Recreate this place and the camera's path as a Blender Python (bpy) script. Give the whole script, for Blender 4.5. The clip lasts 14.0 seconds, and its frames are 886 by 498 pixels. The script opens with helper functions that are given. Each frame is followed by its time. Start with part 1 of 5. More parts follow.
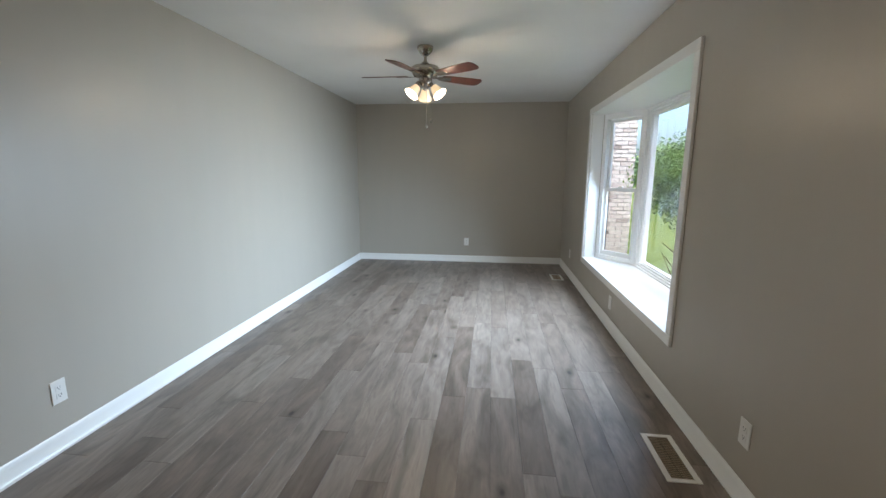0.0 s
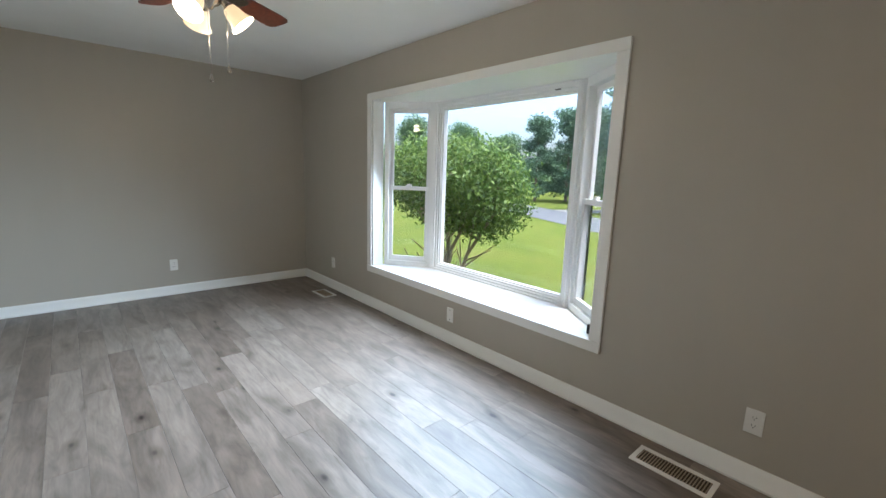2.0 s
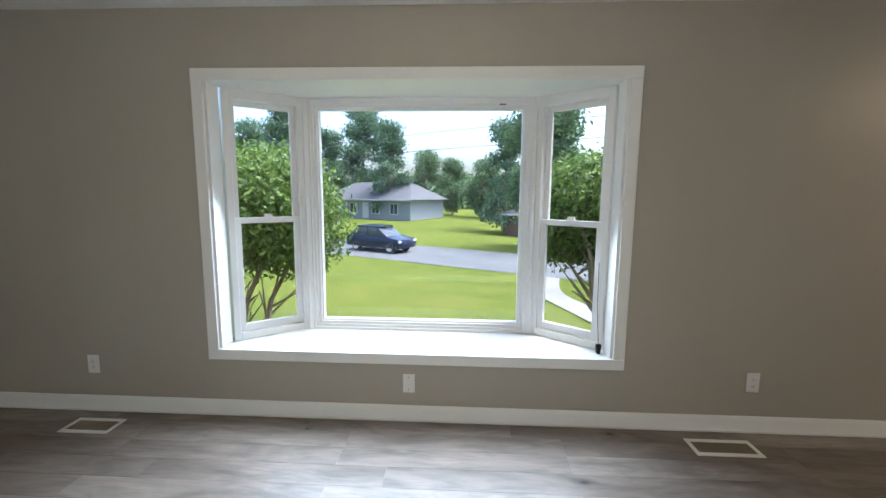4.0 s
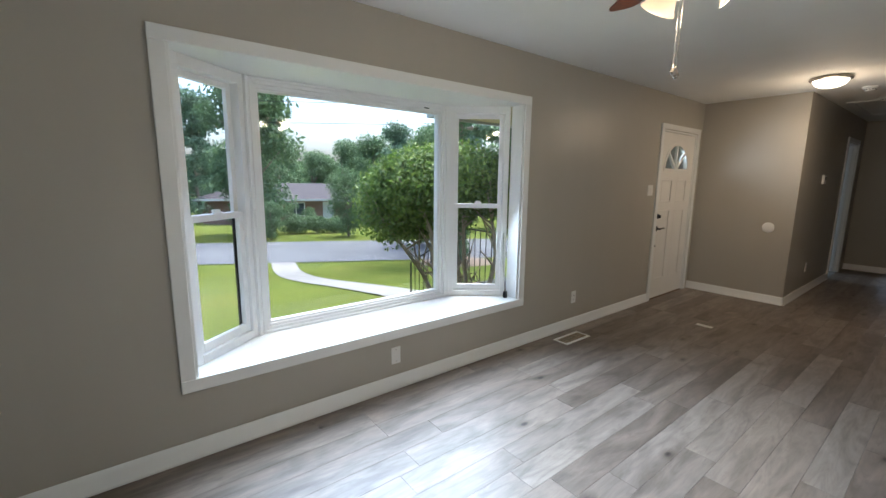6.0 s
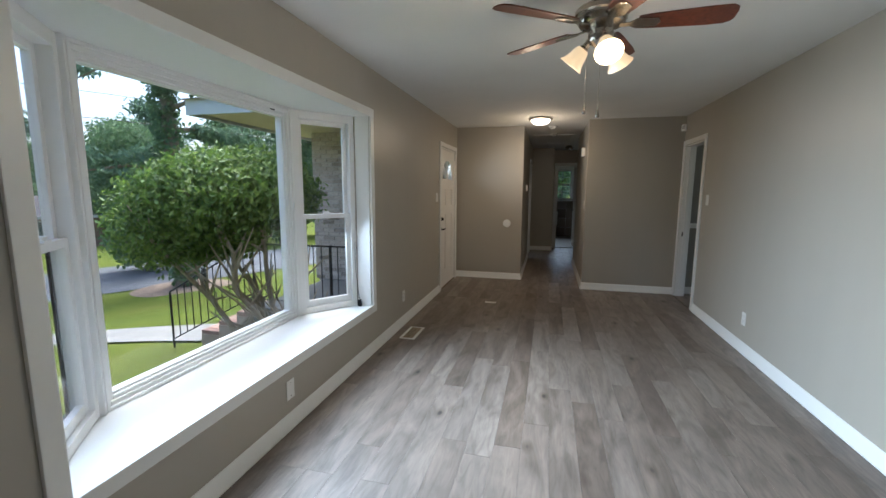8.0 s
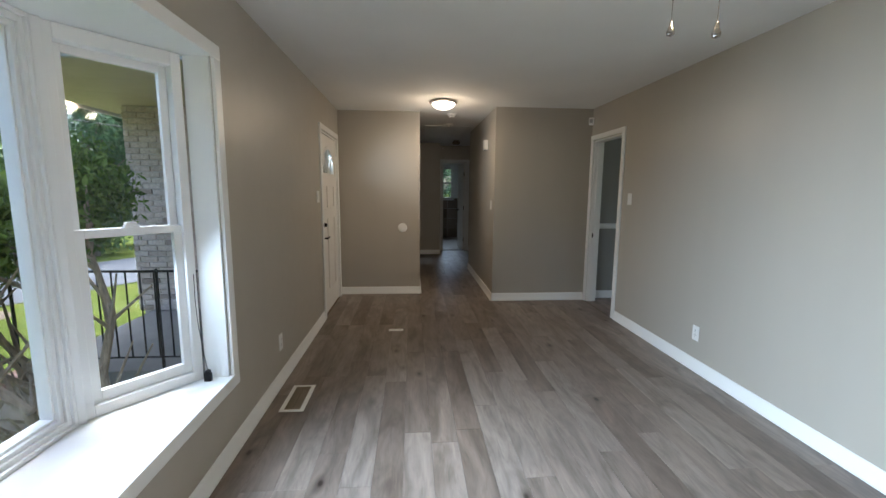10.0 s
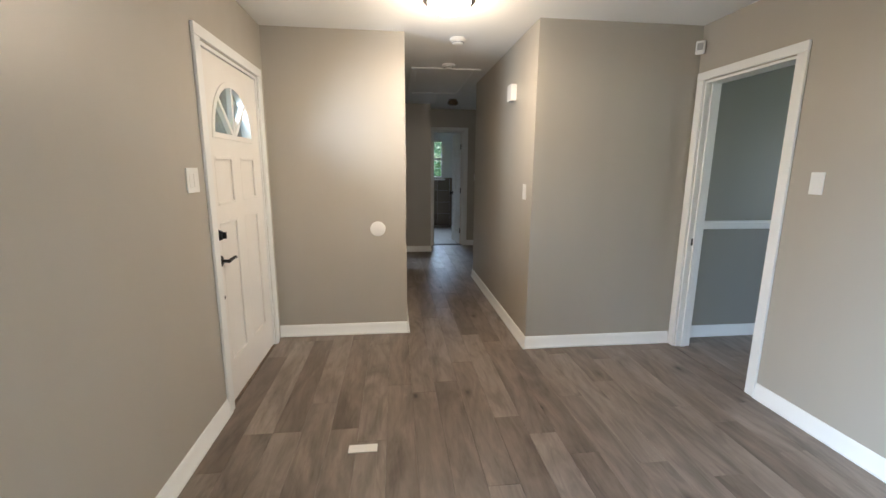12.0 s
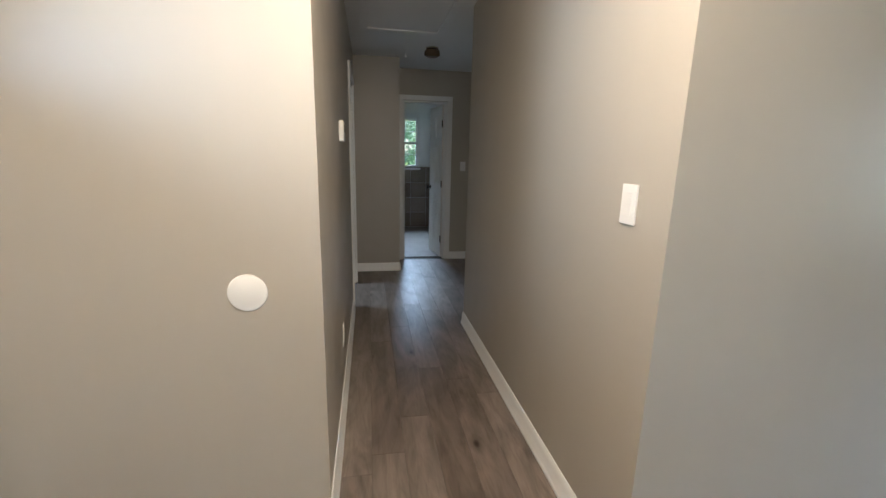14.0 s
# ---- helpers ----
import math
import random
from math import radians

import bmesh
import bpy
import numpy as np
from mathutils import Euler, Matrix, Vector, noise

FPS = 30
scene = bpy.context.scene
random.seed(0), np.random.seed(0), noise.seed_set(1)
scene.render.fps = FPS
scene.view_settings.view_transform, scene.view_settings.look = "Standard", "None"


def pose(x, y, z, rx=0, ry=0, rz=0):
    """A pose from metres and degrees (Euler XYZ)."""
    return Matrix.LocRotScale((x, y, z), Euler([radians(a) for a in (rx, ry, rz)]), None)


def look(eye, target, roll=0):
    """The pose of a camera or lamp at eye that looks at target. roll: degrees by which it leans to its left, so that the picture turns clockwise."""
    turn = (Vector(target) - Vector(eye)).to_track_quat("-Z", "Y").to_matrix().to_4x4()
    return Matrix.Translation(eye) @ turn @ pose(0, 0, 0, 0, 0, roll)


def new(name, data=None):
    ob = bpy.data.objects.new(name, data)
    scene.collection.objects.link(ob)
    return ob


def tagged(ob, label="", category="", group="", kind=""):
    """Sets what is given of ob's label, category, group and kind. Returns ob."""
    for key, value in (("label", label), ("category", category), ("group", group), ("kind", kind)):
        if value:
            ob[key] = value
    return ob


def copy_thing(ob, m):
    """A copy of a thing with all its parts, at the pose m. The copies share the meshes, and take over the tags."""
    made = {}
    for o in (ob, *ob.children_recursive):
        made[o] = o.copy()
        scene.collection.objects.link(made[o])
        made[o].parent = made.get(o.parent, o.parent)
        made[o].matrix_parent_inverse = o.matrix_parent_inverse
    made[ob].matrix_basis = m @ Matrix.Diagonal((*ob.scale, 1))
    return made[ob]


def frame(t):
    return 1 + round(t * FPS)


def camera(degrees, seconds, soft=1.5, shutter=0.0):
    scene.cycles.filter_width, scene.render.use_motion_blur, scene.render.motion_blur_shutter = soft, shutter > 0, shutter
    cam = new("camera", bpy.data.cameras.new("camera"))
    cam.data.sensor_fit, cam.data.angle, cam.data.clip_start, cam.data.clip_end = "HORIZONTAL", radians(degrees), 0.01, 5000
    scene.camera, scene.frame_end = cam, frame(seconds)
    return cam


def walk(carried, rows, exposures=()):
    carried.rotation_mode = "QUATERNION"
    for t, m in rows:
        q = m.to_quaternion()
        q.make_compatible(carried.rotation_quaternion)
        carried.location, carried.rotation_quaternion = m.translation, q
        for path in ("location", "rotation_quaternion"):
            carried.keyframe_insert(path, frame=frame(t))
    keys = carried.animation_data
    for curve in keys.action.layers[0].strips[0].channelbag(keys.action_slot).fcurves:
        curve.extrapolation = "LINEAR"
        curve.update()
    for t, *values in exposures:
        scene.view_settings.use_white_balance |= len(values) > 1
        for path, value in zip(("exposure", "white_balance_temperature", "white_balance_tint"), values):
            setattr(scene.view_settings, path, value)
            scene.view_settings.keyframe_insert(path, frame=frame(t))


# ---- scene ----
cam = camera(93.5, 14.0)
PATH = [
    (0, (0.049, 0.433, 1.376), (-0.176, 2.389, 1.021), 0.3),
    (0.5, (-0.293, 0.644, 1.37), (-0.172, 2.602, 0.982), 0.7),
    (1, (-0.597, 0.969, 1.372), (-0.067, 2.861, 0.996), 1.4),
    (1.5, (-0.889, 1.349, 1.382), (0.043, 3.076, 0.995), 1.7),
    (2, (-1.091, 1.832, 1.374), (0.225, 3.294, 1.016), 1.9),
    (2.5, (-1.273, 2.327, 1.392), (0.331, 3.476, 1.064), 1.5),
    (3, (-1.345, 2.838, 1.392), (0.463, 3.643, 1.099), 1.0),
    (5.5, (-1.169, 5.246, 1.428), (0.582, 4.331, 1.117), 0.6),
    (6, (-1.182, 5.611, 1.438), (0.367, 4.391, 1.107), 0.6),
    (6.5, (-0.972, 5.918, 1.402), (0.326, 4.426, 1.105), 0.3),
    (7, (-0.785, 6.144, 1.416), (0.229, 4.444, 1.131), 0.2),
    (7.5, (-0.578, 6.276, 1.4), (0.159, 4.438, 1.12), 0.1),
    (8, (-0.324, 6.257, 1.429), (0.157, 4.335, 1.15), 0.3),
    (8.5, (-0.125, 6.146, 1.417), (0.127, 4.179, 1.153), 0.4),
    (9, (0.083, 5.944, 1.429), (0.161, 3.961, 1.182), 0.5),
    (11.5, (0.207, 3.464, 1.369), (-0.048, 1.515, 1.003), 0.4),
    (12, (0.166, 2.951, 1.399), (-0.06, 1.0, 1.02), 0.4),
    (12.5, (0.127, 2.437, 1.385), (-0.138, 0.492, 1.006), 0.6),
    (13, (0.061, 1.927, 1.381), (-0.2, -0.014, 0.978), 0.9),
    (13.5, (0.015, 1.411, 1.369), (-0.291, -0.526, 0.975), 1.1),
    (14, (-0.084, 0.884, 1.345), (-0.427, -1.04, 0.921), 1.3),
]
EXPOSURES = [(0.0, 2.92, 5350, 5), (3.0, 3.05, 5400, 5), (5.5, 2.95, 5400, 6), (9.0, 2.62, 5350, 5), (11.5, 3.95, 5250, 6), (14.0, 4.45, 5050, 5)]
walk(cam, [(t, look(eye, target, roll)) for t, eye, target, roll in PATH], EXPOSURES)


# ---- daylight ----
world = bpy.data.worlds.new("sky")
scene.world = world
world.use_nodes = True
wn = world.node_tree
sky = wn.nodes.new("ShaderNodeTexSky")
sky.sky_type = 'NISHITA'
sky.sun_disc = False
sky.sun_elevation, sky.sun_rotation = radians(69), radians(168)
sky.air_density, sky.dust_density, sky.ozone_density = 1.0, 6.0, 1.0
wn.links.new(sky.outputs[0], wn.nodes["Background"].inputs[0])
wn.nodes["Background"].inputs[1].default_value = 0.08

sun_data = bpy.data.lights.new("sun", 'SUN')
sun_data.energy, sun_data.angle, sun_data.color = 0.6, radians(15), (1.0, 0.96, 0.88)
sun = new("sun", sun_data)
sun.matrix_world = look((3, -14, 38), (0, 0, 0))


def lamp(name, place, watts, radius, colour):
    data = bpy.data.lights.new(name, 'POINT')
    data.energy, data.shadow_soft_size, data.color = watts, radius, colour
    ob = new(name, data)
    ob.location = place
    return ob


def sky_panel(name, eye, target, w, h, watts):
    """Stands in for the sky's light in a window opening."""
    data = bpy.data.lights.new(name, 'AREA')
    data.shape, data.size, data.size_y, data.energy, data.color = 'RECTANGLE', w, h, watts, (0.86, 0.94, 1.0)
    ob = new(name, data)
    ob.matrix_world = look(eye, target)
    return ob


bay_sky = sky_panel("bay_daylight", (1.18, 4.175, 1.40), (0.18, 4.22, 0.74), 2.2, 1.1, 10.5)
bay_sky.data.spread = radians(114)
fan_sky = sky_panel("fanlight_daylight", (1.12, 0.155, 1.70), (0.12, -0.28, 1.78), 0.5, 0.2, 0.15)
fan_sky.data.spread = radians(75)
sky_panel("bedroom_daylight", (3.56, -3.6, 1.5), (-0.3, -3.1, 0.0), 1.3, 1.1, 3.8).data.spread = radians(115)
# added warm fill for the next room, set in an unseen opening
dining_fill = sky_panel("dining_fill_light", (-5.55, 1.5, 1.4), (0, 1.2, 1.0), 1.3, 1.1, 1.3)
dining_fill.data.color = (1.0, 0.93, 0.84)
bath_sky = sky_panel("bath_daylight", (-0.74, -7.26, 1.98), (-0.74, -6.4, 1.0), 0.44, 0.10, 0.45)
bath_sky.data.spread = radians(60)

# ---- sizes of the place ----
EX, WX, NY = 1.135, -2.062, 6.945          # inner faces of the living room
FY, SY = -0.485, -0.06                     # foyer wall, wall beside the hall
HE, HW = 0.075, -0.842                     # hall faces
CZ = 2.42                                  # ceiling
WIN_Y0, WIN_Y1, WIN_Z0, WIN_Z1 = 2.97, 5.373, 0.43, 2.03
BAY_X, BAY_Y0, BAY_Y1 = 1.60, 3.42, 4.93   # front of the bay
DOOR_Y0, DOOR_Y1 = -0.335, 0.595
FAN = (-0.53, 4.10)
BULB = (1.0, 0.72, 0.45)


# ---- materials ----
class Mat:
    """A small builder for node materials."""
    def __init__(self, name, colour, rough=0.5, metal=0.0):
        self.m = bpy.data.materials.new(name)
        self.m.use_nodes = True
        self.t = self.m.node_tree
        self.b = self.t.nodes["Principled BSDF"]
        self.b.inputs["Base Color"].default_value = (*colour, 1)
        self.b.inputs["Roughness"].default_value = rough
        self.b.inputs["Metallic"].default_value = metal
        self.height = None

    def node(self, kind, **values):
        n = self.t.nodes.new(kind)
        for key, value in values.items():
            n.inputs[key].default_value = value
        return n

    def link(self, a, b):
        self.t.links.new(a, b)

    def coords(self, scale=(1, 1, 1), shift=None):
        c = self.node("ShaderNodeNewGeometry")
        mp = self.node("ShaderNodeMapping", Scale=scale)
        self.link(c.outputs["Position"], mp.inputs["Vector"])
        if shift is not None:
            self.link(shift, mp.inputs["Location"])
        return mp.outputs["Vector"]

    def noise(self, vec, scale, detail=4.0, rough=0.55, distort=0.0):
        n = self.node("ShaderNodeTexNoise", Scale=scale, Detail=detail, Roughness=rough, Distortion=distort)
        self.link(vec, n.inputs["Vector"])
        return n.outputs["Fac"]

    def ramp(self, fac, stops):
        r = self.node("ShaderNodeValToRGB")
        while len(r.color_ramp.elements) < len(stops):
            r.color_ramp.elements.new(0.5)
        for e, (p, c) in zip(r.color_ramp.elements, stops):
            e.position, e.color = p, (*c, 1)
        self.link(fac, r.inputs["Fac"])
        return r.outputs["Color"]

    def mix(self, fac, a, b, blend='MIX'):
        n = self.t.nodes.new("ShaderNodeMix")
        n.data_type, n.blend_type = 'RGBA', blend
        for value, socket in ((fac, n.inputs[0]), (a, n.inputs[6]), (b, n.inputs[7])):
            if isinstance(value, (int, float)):
                socket.default_value = value
            elif isinstance(value, tuple):
                socket.default_value = (*value, 1)
            else:
                self.link(value, socket)
        return n.outputs[2]

    def span(self, fac, lo, hi):
        n = self.node("ShaderNodeMapRange")
        n.inputs[3].default_value, n.inputs[4].default_value = lo, hi
        self.link(fac, n.inputs[0])
        return n.outputs[0]

    def colour(self, socket):
        self.link(socket, self.b.inputs["Base Color"])
        return self

    def rough(self, socket):
        self.link(socket, self.b.inputs["Roughness"])
        return self

    def bump(self, fac, strength=0.2, distance=0.002):
        n = self.node("ShaderNodeBump", Strength=strength, Distance=distance)
        self.link(fac, n.inputs["Height"])
        if self.height is not None:
            self.link(self.height, n.inputs["Normal"])
        self.height = n.outputs["Normal"]
        self.link(self.height, self.b.inputs["Normal"])
        return self

    def random(self):
        return self.node("ShaderNodeObjectInfo").outputs["Random"]

    def island(self):
        return self.node("ShaderNodeNewGeometry").outputs["Random Per Island"]


def plain(name, c, rough=0.5, metal=0.0, vary=0.08, scale=6.0, fine=120.0, relief=0.12):
    """Colour with broad unevenness, and a fine relief."""
    m = Mat(name, c, rough, metal)
    v = m.coords()
    big = m.noise(v, scale)
    lo, hi = tuple(x * (1 - vary) for x in c), tuple(min(1.0, x * (1 + vary)) for x in c)
    m.colour(m.ramp(big, [(0.3, lo), (0.7, hi)]))
    m.rough(m.span(m.noise(v, scale * 5), max(0.02, rough - 0.06), min(1, rough + 0.06)))
    if relief:
        m.bump(m.noise(v, fine, 2.0), relief, 0.001)
    return m.m


def wall_paint(name, c, rough=0.42):
    """Rolled satin wall paint: orange-peel relief and faint roller bands."""
    m = Mat(name, c, rough)
    v = m.coords()
    band = m.noise(m.coords((3, 3, 0.4)), 1.6, 3)
    lo, hi = tuple(x * 0.985 for x in c), tuple(x * 1.015 for x in c)
    base = m.ramp(band, [(0.3, lo), (0.7, hi)])
    scuff = m.ramp(m.noise(v, 2.3, 6, 0.7), [(0.68, (1, 1, 1)), (0.8, (0.95, 0.94, 0.93))])
    m.colour(m.mix(1.0, base, scuff, 'MULTIPLY'))
    m.rough(m.span(m.noise(v, 9, 4), rough - 0.05, rough + 0.07))
    m.bump(m.noise(v, 330, 2), 0.22, 0.0008)
    m.bump(m.noise(v, 1.2, 2), 0.12, 0.006)
    return m.m


def plank_wood(name):
    """Grey-brown vinyl plank: each board has its own tone, long grain, knots and pale streaks."""
    m = Mat(name, (0.2, 0.18, 0.165), 0.36)
    r = m.random()
    sh = m.node("ShaderNodeCombineXYZ")
    for k, mult in ((0, 37.0), (1, 91.0)):
        q = m.node("ShaderNodeMath")
        q.operation = 'MULTIPLY'
        q.inputs[1].default_value = mult
        m.link(r, q.inputs[0])
        m.link(q.outputs[0], sh.inputs[k])
    v = m.coords((1, 1, 1), sh.outputs[0])
    long = m.coords((5.0, 1.3, 1), sh.outputs[0])
    fine = m.coords((70, 2.2, 1), sh.outputs[0])
    tone = m.ramp(r, [(0.0, (0.145, 0.114, 0.092)), (0.3, (0.185, 0.151, 0.125)), (0.55, (0.228, 0.191, 0.162)), (0.8, (0.167, 0.134, 0.110)), (1.0, (0.252, 0.215, 0.184))])
    # broad clouds of tone, wandering along the board
    cloud = m.ramp(m.noise(long, 1.1, 4, 0.55, 1.6), [(0.30, (0.62, 0.60, 0.58)), (0.5, (0.98, 0.98, 0.98)), (0.70, (1.30, 1.29, 1.28))])
    a = m.mix(1.0, tone, cloud, 'MULTIPLY')
    # cathedral figure: a second, tighter cloud
    figure = m.noise(m.coords((11.0, 1.7, 1), sh.outputs[0]), 1.6, 4, 0.6, 2.2)
    a = m.mix(1.0, a, m.ramp(figure, [(0.32, (0.80, 0.79, 0.78)), (0.5, (1.0, 1.0, 1.0)), (0.68, (1.10, 1.10, 1.10))]), 'MULTIPLY')
    grain = m.noise(fine, 1.6, 5, 0.62, 0.4)
    a = m.mix(1.0, a, m.ramp(grain, [(0.3, (0.93, 0.925, 0.92)), (0.55, (1.01, 1.01, 1.01)), (0.75, (1.04, 1.04, 1.04))]), 'MULTIPLY')
    knot_v = m.coords((5.0, 2.6, 1), sh.outputs[0])
    vor = m.node("ShaderNodeTexVoronoi", Scale=0.8)
    m.link(knot_v, vor.inputs["Vector"])
    knot = m.ramp(vor.outputs["Distance"], [(0.03, (0.16, 0.14, 0.125)), (0.07, (0.66, 0.64, 0.62)), (0.17, (1, 1, 1))])
    a = m.mix(1.0, a, knot, 'MULTIPLY')
    crack = m.ramp(m.noise(m.coords((20, 1.8, 1), sh.outputs[0]), 1.5, 2, 0.5, 1.6), [(0.74, (1, 1, 1)), (0.80, (0.62, 0.6, 0.58))])
    a = m.mix(1.0, a, crack, 'MULTIPLY')
    m.colour(a)
    m.rough(m.span(m.noise(v, 7, 4), 0.32, 0.44))
    m.b.inputs["Specular IOR Level"].default_value = 0.5
    m.bump(grain, 0.18, 0.0006)
    return m.m


def brick_face(name, dark, mid, pale):
    m = Mat(name, mid, 0.85)
    v = m.coords()
    tone = m.ramp(m.random(), [(0.0, dark), (0.14, mid), (0.6, pale), (1.0, mid)])
    m.colour(m.mix(1.0, tone, m.ramp(m.noise(v, 38, 6, 0.7), [(0.25, (0.62, 0.6, 0.58)), (0.6, (1.05, 1.04, 1.03))]), 'MULTIPLY'))
    m.bump(m.noise(v, 90, 5), 0.6, 0.004)
    return m.m


def leafy(name, dark, mid, pale, rough=0.42):
    m = Mat(name, mid, rough)
    m.colour(m.mix(1.0, m.ramp(m.island(), [(0.0, dark), (0.5, mid), (1.0, pale)]), m.ramp(m.noise(m.coords(), 2.2, 3), [(0.3, (0.72, 0.78, 0.7)), (0.7, (1.15, 1.12, 1.0))]), 'MULTIPLY'))
    thin, both = m.node("ShaderNodeBsdfTranslucent"), m.node("ShaderNodeMixShader")
    m.link(m.b.inputs["Base Color"].links[0].from_socket, thin.inputs["Color"])
    both.inputs[0].default_value = 0.42
    m.b.inputs["Specular IOR Level"].default_value = 0.4
    m.link(m.b.outputs[0], both.inputs[1])
    m.link(thin.outputs[0], both.inputs[2])
    m.link(both.outputs[0], m.t.nodes["Material Output"].inputs[0])
    return m.m


def bark(name, c):
    m = Mat(name, c, 0.9)
    v = m.coords((1, 1, 0.25))
    n = m.noise(v, 30, 6, 0.7)
    m.colour(m.ramp(n, [(0.3, tuple(x * 0.55 for x in c)), (0.7, tuple(x * 1.3 for x in c))]))
    m.bump(n, 0.8, 0.01)
    return m.m


def lawn_mat():
    m = Mat("lawn grass", (0.06, 0.075, 0.006), 0.95)
    m.b.inputs["Specular IOR Level"].default_value = 0.0
    v = m.coords()
    a = m.ramp(m.noise(v, 0.45, 5, 0.6), [(0.3, (0.084, 0.109, 0.026)), (0.55, (0.113, 0.134, 0.031)), (0.75, (0.146, 0.146, 0.043))])
    b = m.ramp(m.noise(v, 22, 5, 0.7), [(0.3, (0.66, 0.7, 0.6)), (0.7, (1.22, 1.18, 1.1))])
    a = m.mix(1.0, a, b, 'MULTIPLY')
    bare = m.ramp(m.noise(v, 0.8, 6, 0.65), [(0.66, (0, 0, 0)), (0.75, (0.55, 0.55, 0.55))])
    m.colour(m.mix(bare, a, (0.11, 0.10, 0.07)))
    m.bump(m.noise(v, 60, 4), 0.9, 0.03)
    return m.m


def asphalt_mat():
    m = Mat("asphalt", (0.06, 0.06, 0.065), 0.9)
    m.b.inputs["Specular IOR Level"].default_value = 0.1
    v = m.coords()
    a = m.ramp(m.noise(v, 0.5, 5), [(0.3, (0.099, 0.100, 0.105)), (0.7, (0.139, 0.141, 0.144))])
    m.colour(m.mix(1.0, a, m.ramp(m.noise(v, 70, 3), [(0.3, (0.8, 0.8, 0.8)), (0.7, (1.1, 1.1, 1.1))]), 'MULTIPLY'))
    m.bump(m.noise(v, 120, 3), 0.5, 0.006)
    return m.m


def glass_mat(name="window glass", tint=(1, 1, 1)):
    m = bpy.data.materials.new(name)
    m.use_nodes = True
    t = m.node_tree
    t.nodes.remove(t.nodes["Principled BSDF"])
    mixer, clear, gloss, lw = (t.nodes.new(k) for k in ("ShaderNodeMixShader", "ShaderNodeBsdfTransparent", "ShaderNodeBsdfGlossy", "ShaderNodeLayerWeight"))
    power, gain = t.nodes.new("ShaderNodeMath"), t.nodes.new("ShaderNodeMath")
    power.operation, gain.operation = 'POWER', 'MULTIPLY_ADD'
    power.inputs[1].default_value = 4.5
    gain.inputs[1].default_value, gain.inputs[2].default_value = 0.55, 0.022
    clear.inputs[0].default_value = (*tint, 1)
    gloss.inputs["Roughness"].default_value = 0.01
    lw.inputs["Blend"].default_value = 0.5
    t.links.new(lw.outputs["Facing"], power.inputs[0])
    t.links.new(power.outputs[0], gain.inputs[0])
    t.links.new(gain.outputs[0], mixer.inputs[0])
    t.links.new(clear.outputs[0], mixer.inputs[1])
    t.links.new(gloss.outputs[0], mixer.inputs[2])
    t.links.new(mixer.outputs[0], t.nodes["Material Output"].inputs[0])
    return m


def glow_mat(name, c, strength, base=(0.9, 0.85, 0.75)):
    m = Mat(name, base, 0.35)
    m.b.inputs["Emission Color"].default_value = (*c, 1)
    m.b.inputs["Emission Strength"].default_value = strength
    return m.m


WALL = wall_paint("greige wall paint", (0.425, 0.392, 0.332), 0.35)
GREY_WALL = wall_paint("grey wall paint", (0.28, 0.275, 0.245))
CEIL = plain("flat ceiling paint", (0.83, 0.83, 0.81), 0.75, vary=0.03, scale=1.5, fine=200, relief=0.25)
def gloss_paint(name, c, rough):
    """Plain brushed gloss paint: even colour, gloss that varies a little."""
    m = Mat(name, c, rough)
    m.rough(m.span(m.noise(m.coords(), 3, 2), rough - 0.03, rough + 0.03))
    return m.m


TRIM = gloss_paint("white gloss trim paint", (0.82, 0.82, 0.80), 0.30)
VINYL = gloss_paint("white vinyl window frame", (0.80, 0.80, 0.79), 0.34)
DOOR_PAINT = plain("white door paint", (0.80, 0.775, 0.73), 0.34, vary=0.03, scale=3, fine=90, relief=0.1)
PLASTIC = plain("white plastic", (0.80, 0.79, 0.76), 0.38, vary=0.02, scale=8, relief=0)
SLOT = plain("dark slot", (0.02, 0.02, 0.02), 0.6, relief=0)
BLACK = plain("black metal", (0.012, 0.011, 0.011), 0.35, 0.6, relief=0.1)
IRON = plain("black wrought iron", (0.02, 0.018, 0.018), 0.6, 0.3, vary=0.3, scale=14)
NICKEL = plain("brushed nickel", (0.42, 0.38, 0.33), 0.22, 1.0, vary=0.08, scale=20, relief=0.05)
SUBFLOOR = plain("dark floor joint", (0.05, 0.045, 0.04), 0.8)
PLANK = plank_wood("grey oak plank")
GLASS = glass_mat()
FROST = glow_mat("lit frosted shade", (1.0, 0.62, 0.28), 0.11, (0.95, 0.85, 0.7))
BULB_GLOW = glow_mat("lit bulb", (1.0, 0.83, 0.6), 3.4)
DOME_GLOW = glow_mat("lit dome glass", (1.0, 0.80, 0.58), 0.8)
BRICK = brick_face("pale painted brick", (0.2400, 0.1900, 0.1600), (0.5000, 0.4200, 0.3700), (0.6000, 0.5300, 0.4800))
RED_BRICK = brick_face("weathered red brick", (0.1960, 0.1120, 0.0840), (0.3780, 0.2100, 0.1540), (0.4760, 0.3080, 0.2380))
MORTAR = plain("mortar", (0.4620, 0.4200, 0.3780), 0.95, vary=0.15, scale=12, fine=80, relief=0.5)
STEP = plain("weathered step masonry", (0.36, 0.27, 0.20), 0.9, vary=0.25, scale=6, fine=60, relief=0.5)
CONCRETE = plain("concrete", (0.1989, 0.1865, 0.1658), 0.9, vary=0.15, scale=2, fine=60, relief=0.4)
SHINGLE = plain("roof shingle", (0.0829, 0.0829, 0.0911), 0.9, vary=0.2, scale=3, fine=25, relief=0.6)
